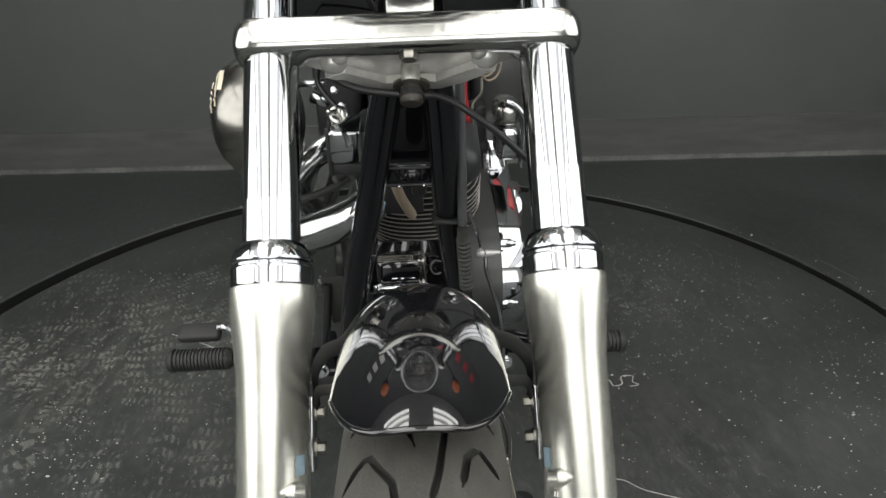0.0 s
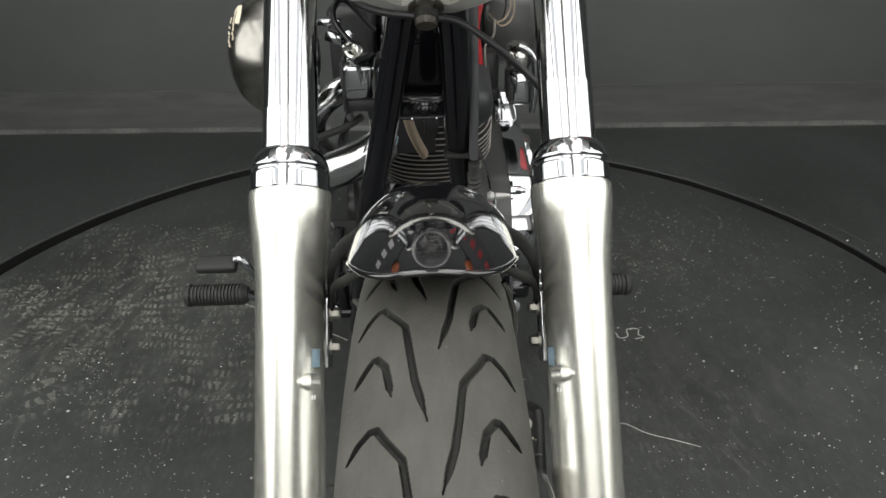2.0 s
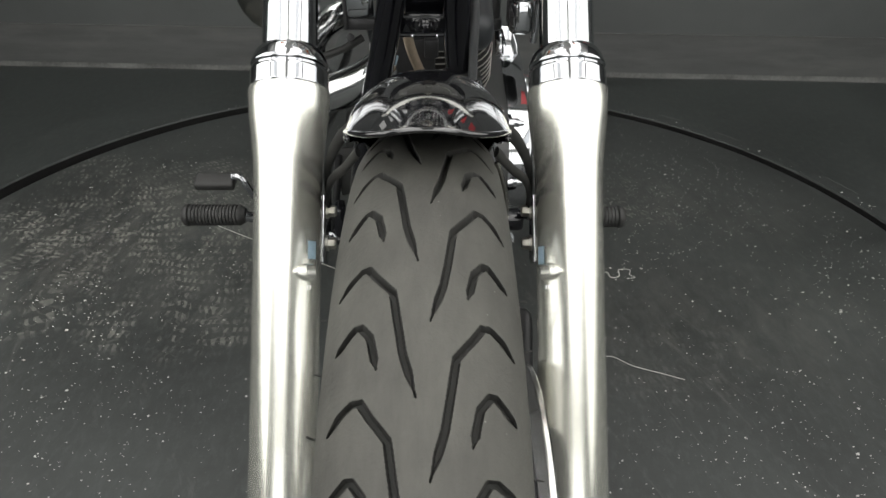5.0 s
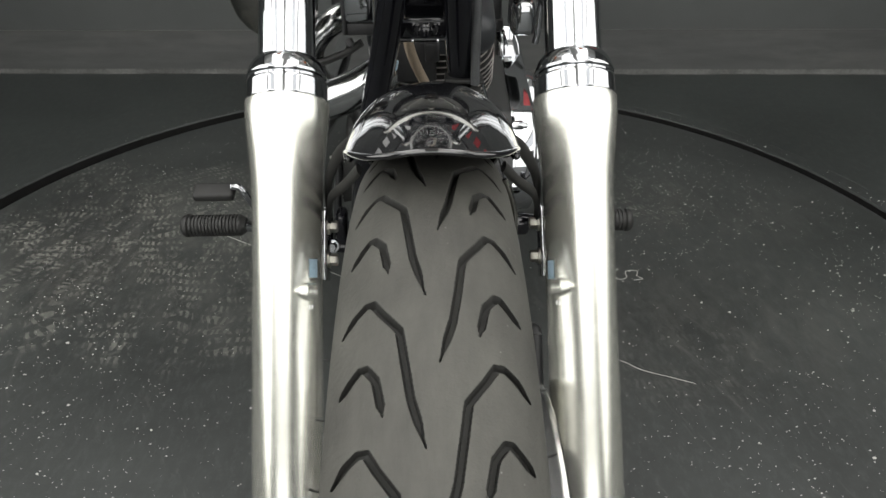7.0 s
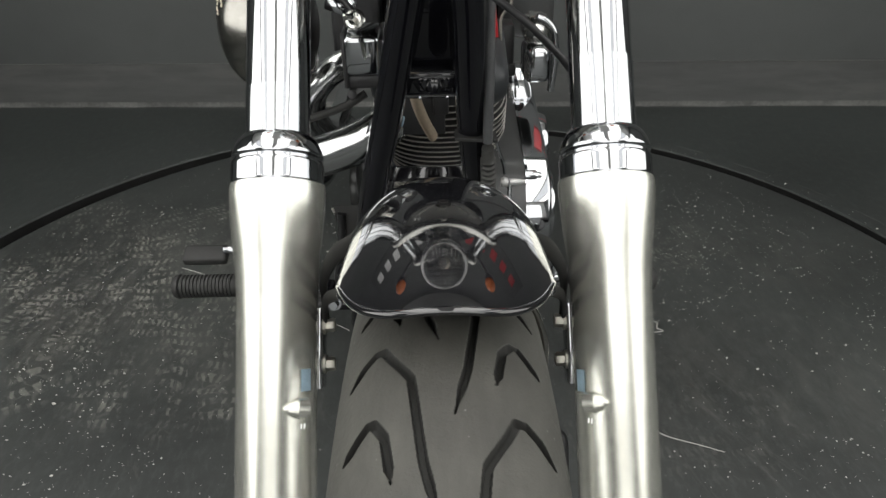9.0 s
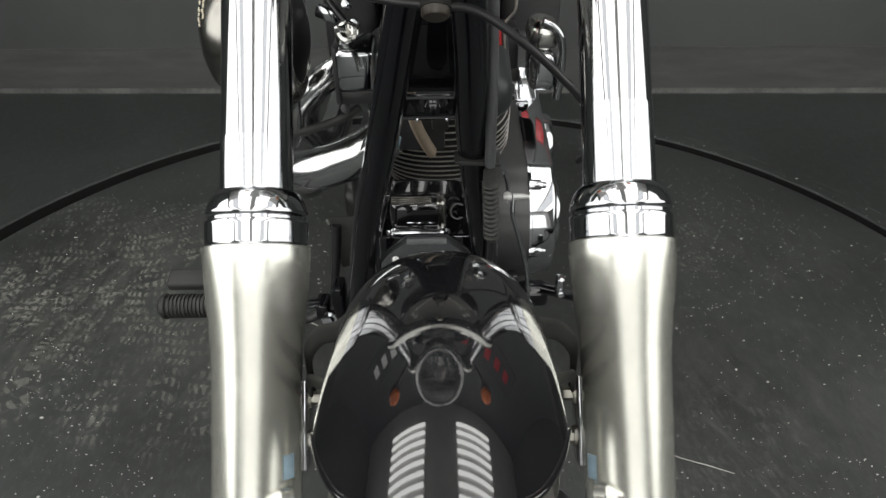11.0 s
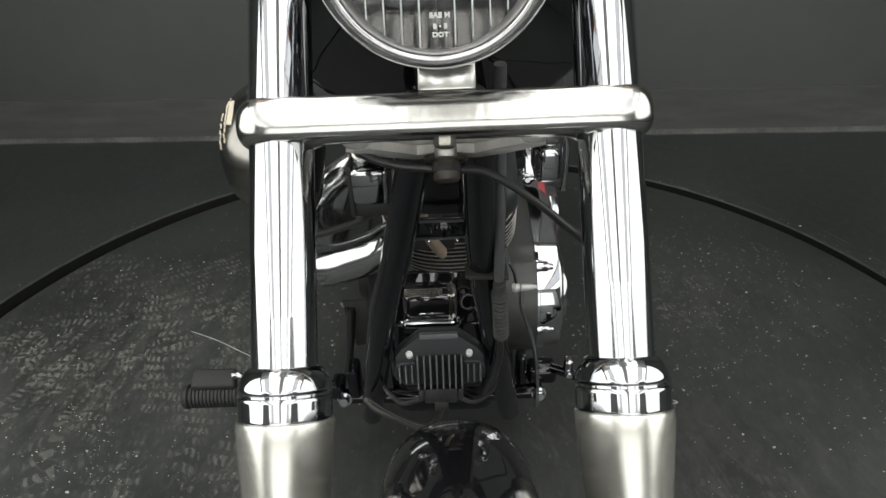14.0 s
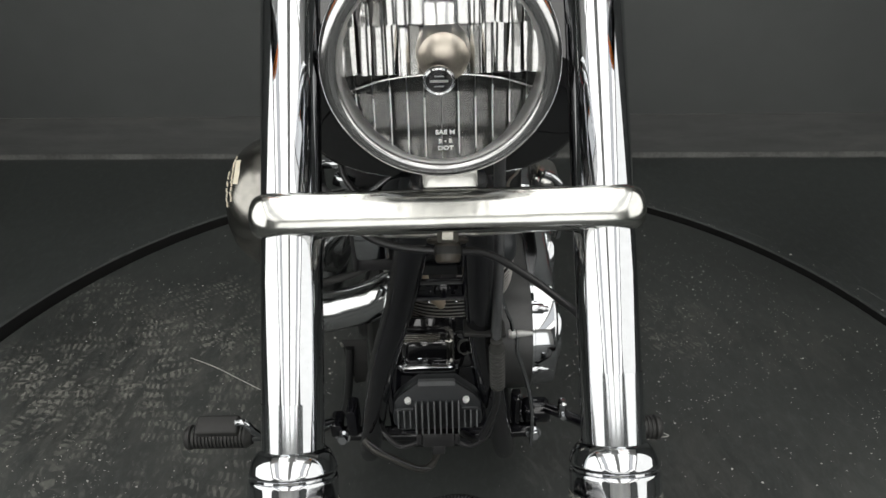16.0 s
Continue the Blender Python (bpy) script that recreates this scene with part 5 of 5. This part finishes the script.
def ribbed_peg(x0, x1, y, z, label):
    length = abs(x1 - x0)
    prof = [(0, 0), (0.014, 0), (0.0175, 0.003), (0.0190, 0.006), (0.0190, 0.010)]
    ribs = 15
    for i in range(ribs):
        h = 0.012 + (length - 0.02) * i / ribs
        w = (length - 0.02) / ribs
        prof += [(0.0158, h), (0.0158, h + w * 0.32), (0.0178, h + w * 0.42), (0.0178, h + w * 0.92)]
    prof += [(0.015, length - 0.005), (0.012, length), (0, length)]
    return part("footpeg", lathe(prof, along((x0, y, z), (x1 - x0, 0, 0)), 36), RUBBER, bike, label)


ribbed_peg(-0.410, -0.306, 0.636, 0.311, "ribbed black rubber footpeg")
ribbed_peg(0.328, 0.220, 0.640, 0.305, "ribbed black rubber footpeg")
part("peg_arm", sweep([(-0.312, 0.636, 0.310), (-0.26, 0.68, 0.27), (-0.205, 0.73, 0.24)], 0.009, 14), CHROME, bike)
part("peg_arm", sweep([(0.225, 0.643, 0.303), (0.205, 0.69, 0.275), (0.165, 0.73, 0.26)], 0.009, 14), FRAME, bike)
part("brake_pedal_pad", rbox(0.060, 0.028, 0.015, 0.005, at(-0.3206, 0.5647, 0.410, 20), 3), RUBBER, bike, "black rubber brake pedal pad")
part("brake_pedal_arm", sweep([(-0.293, 0.560, 0.420), (-0.281, 0.560, 0.419), (-0.273, 0.562, 0.402), (-0.268, 0.585, 0.365), (-0.272, 0.63, 0.318), (-0.262, 0.68, 0.28), (-0.22, 0.73, 0.24)], 0.0052, 14), CHROME, bike, "bent chrome brake pedal arm")
part("brake_rod", sweep([(-0.170, 0.80, 0.345), (-0.1732, 0.8000, 0.3131), (-0.1885, 0.8000, 0.2108), (-0.2071, 0.8000, 0.1720), (-0.2327, 0.8000, 0.1519), (-0.262, 0.79, 0.150)], 0.0075, 12), CABLE, bike, "bent black brake rod")
part("rod_bracket", moved(prism([(-0.184, 0.358), (-0.140, 0.358), (-0.144, 0.290), (-0.150, 0.262), (-0.168, 0.258), (-0.176, 0.290)], 0.003, 0.0008), Matrix(((1, 0, 0, 0), (0, 0, 1, 0.803), (0, 1, 0, 0), (0, 0, 0, 1)))), RUBBER, bike, "black bracket plate with chipped paint")
for x, z in ((-0.1835, 0.350), (-0.1765, 0.300), (-0.1720, 0.275)):
    part("paint_chip", rbox(0.004, 0.003, 0.010, 0.0008, at(x, 0.8015, z, 0, -20)), CAST, bike, "bare metal chip")
part("cam_cover", join(rbox(0.045, 0.26, 0.20, 0.03, at(-0.128, 0.985, 0.330), 4), lathe([(0, 0), (0.050, 0), (0.055, 0.006), (0.055, 0.02), (0, 0.02)], along((-0.165, 0.93, 0.33), (1, 0, 0)), 40)), SATALU, bike, "satin grey cam cover")

# tank, seat support and rear wheel, which the front hides
def tank():
    n, k = 32, 24
    verts, faces = [], []
    for i in range(n + 1):
        f = i / n
        y = 0.560 + 0.54 * f
        nose = 0.88 + 0.12 * math.sqrt(max(0.0, 1 - max(0.0, 1 - f / 0.14) ** 2))
        w = 0.162 * nose * (1 - 0.45 * max(0.0, f - 0.4) ** 1.5)
        h = 0.125 * nose * (1 - 0.35 * max(0.0, f - 0.5))
        zc = 0.895 - 0.02 * f
        for q in range(k):
            a = 2 * math.pi * q / k
            c, s = math.cos(a), math.sin(a)
            verts.append((0.0 + w * math.copysign(abs(c) ** 0.75, c), y, zc + h * math.copysign(abs(s) ** 0.75, s) - 0.012 * abs(c) ** 3))
    for i in range(n):
        for q in range(k):
            w = (q + 1) % k
            faces.append((i * k + q, i * k + w, (i + 1) * k + w, (i + 1) * k + q))
    faces += [tuple(range(k)), tuple(n * k + q for q in range(k))]
    return raw(verts, faces)


part("fuel_tank", tank(), BLACK, bike, "gloss black fuel tank", angle=60)
part("side_cover", rbox(0.10, 0.24, 0.30, 0.03, at(0.075, 1.17, 0.60), 3), BLACK, bike, "gloss black side cover")
part("side_cover", rbox(0.10, 0.24, 0.30, 0.03, at(-0.075, 1.17, 0.60), 3), BLACK, bike, "gloss black side cover")
part("backbone", sweep([(0.004, 0.50, 0.87), (0.0, 0.8, 0.82), (0.0, 1.15, 0.70), (0.0, 1.35, 0.55)], 0.022, 16), FRAME, bike)
part("gearbox", rbox(0.16, 0.26, 0.24, 0.03, at(-0.01, 1.28, 0.30), 3), FRAME, bike)
rw = Matrix.Translation((0.0, 1.64, 0.318)) @ Matrix.Rotation(radians(90), 4, "Y")
part("rear_tyre", lathe([(0.205, -0.055), (0.235, -0.078), (0.275, -0.080), (0.302, -0.062), (0.314, -0.035), (0.318, 0.0), (0.314, 0.035), (0.302, 0.062), (0.275, 0.080), (0.235, 0.078), (0.205, 0.055), (0.205, -0.055)], rw, 96), RUBBER, bike, "black rear tyre")
part("rear_wheel", lathe([(0, -0.05), (0.04, -0.05), (0.06, -0.02), (0.19, -0.03), (0.205, -0.06), (0.205, 0.06), (0.19, 0.03), (0.06, 0.02), (0.04, 0.05), (0, 0.05)], rw, 64), SATIN, bike)
for sx in (-1, 1):
    part("swing_arm", sweep([(sx * 0.10, 1.2, 0.30), (sx * 0.115, 1.45, 0.31), (sx * 0.115, 1.64, 0.318)], 0.018, 14), FRAME, bike)
    part("rear_stay", sweep([(sx * 0.03, 1.15, 0.68), (sx * 0.10, 1.35, 0.62), (sx * 0.12, 1.64, 0.50), (sx * 0.115, 1.66, 0.33)], 0.014, 14), FRAME, bike)

# ---- litter on the turntable ----
rng = random.Random(11)


def flecks(count):
    bm = bmesh.new()
    done = 0
    while done < count:
        a, r = rng.uniform(0, 2 * math.pi), 1.15 * math.sqrt(rng.random())
        x, y = TX + r * math.cos(a), TY + r * math.sin(a)
        thick = 0.35 + 0.65 * (noise.noise(Vector((x * 2.2, y * 2.2, 3.0))) > -0.1)
        if y < 0.2 or rng.random() > thick or (abs(x) < 0.27 and 0.35 < y < 1.7 and rng.random() < 0.88) or (x < -0.45 and y > 0.95 and rng.random() < 0.7):
            continue
        s = 0.00105 * math.exp(rng.gauss(0, 0.42))
        k = rng.randint(4, 6)
        rot = rng.uniform(0, 6.28)
        stretch = rng.uniform(0.25, 0.9)
        base, top = [], []
        for q in range(k):
            t = rot + 2 * math.pi * q / k
            rr = s * rng.uniform(0.7, 1.25)
            px, py = rr * math.cos(t), rr * stretch * math.sin(t)
            base.append(bm.verts.new((x + px, y + py, 0.0002)))
            top.append(bm.verts.new((x + px * 0.7, y + py * 0.7, 0.0002 + s * 0.5)))
        bm.faces.new(top)
        for q in range(k):
            bm.faces.new((base[q], base[(q + 1) % k], top[(q + 1) % k], top[q]))
        done += 1
    return bm


tagged(part("floor_flecks", flecks(5200), SPECK), "scattered pale flecks of dried dirt on the turntable", "dirt flecks", kind="stuff")


def thread(name, pts, r, label, mat=SPECK):
    return tagged(part(name, sweep([(x, y, r * 0.5 + 0.0003) for x, y in pts], r, 6, 6, 0.5), mat), label, "thread")


thread("loose_thread", [(0.27, 0.665), (0.32, 0.632), (0.35, 0.630), (0.38, 0.606), (0.41, 0.592), (0.43, 0.584), (0.47, 0.566)], 0.0009, "pale loose thread lying on the rubber turntable")
thread("loose_thread", [(0.375, 0.905), (0.40, 0.915), (0.405, 0.895), (0.425, 0.90), (0.43, 0.925), (0.455, 0.925), (0.450, 0.905), (0.46, 0.895), (0.44, 0.89)], 0.0011, "curled pale thread lying on the rubber turntable")
# This rod draws a pale crack line in the rubber, not a thread.
thread("loose_thread", [(-0.64, 1.18), (-0.571, 1.145), (-0.50, 1.10), (-0.442, 1.063), (-0.35, 1.01), (-0.24, 0.945), (-0.20, 0.918)], 0.0011, "straight pale rod drawn for a crack line under the motorcycle")
# Thin rods drawn for the pale scratches beside the gap.
for a0, a1, r in ((18, 24, 1.285), (27, 33, 1.290), (36, 41, 1.282), (46, 50, 1.292), (52, 55, 1.275)):
    pts = [(HX + (r + 0.002 * math.sin(3 * q)) * math.cos(radians(a0 + (a1 - a0) * q / 6)), HY + (r + 0.002 * math.sin(3 * q)) * math.sin(radians(a0 + (a1 - a0) * q / 6))) for q in range(7)]
    thread("loose_thread", pts, 0.0006, "thin pale rod drawn for a scratch along the turntable gap", DUST)


def edge_grit():
    bm = bmesh.new()
    for i in range(120):
        a = radians(rng.uniform(5, 175))
        r = HR + 0.006 + abs(rng.gauss(0, 0.02))
        size = 0.0009 * math.exp(rng.gauss(0, 0.4))
        turn = rng.uniform(0, 6.28)
        ring = [bm.verts.new((HX + r * math.cos(a) + size * rng.uniform(0.7, 2.2) * math.cos(turn + 1.2566 * q), HY + r * math.sin(a) + size * math.sin(turn + 1.2566 * q), 0.0003)) for q in range(5)]
        tip = bm.verts.new((HX + r * math.cos(a), HY + r * math.sin(a), 0.0003 + size))
        for q in range(5):
            bm.faces.new((ring[q], ring[(q + 1) % 5], tip))
    return bm


tagged(part("edge_grit", edge_grit(), SPECK), "pale grit lying along the turntable gap", "grit", kind="stuff")
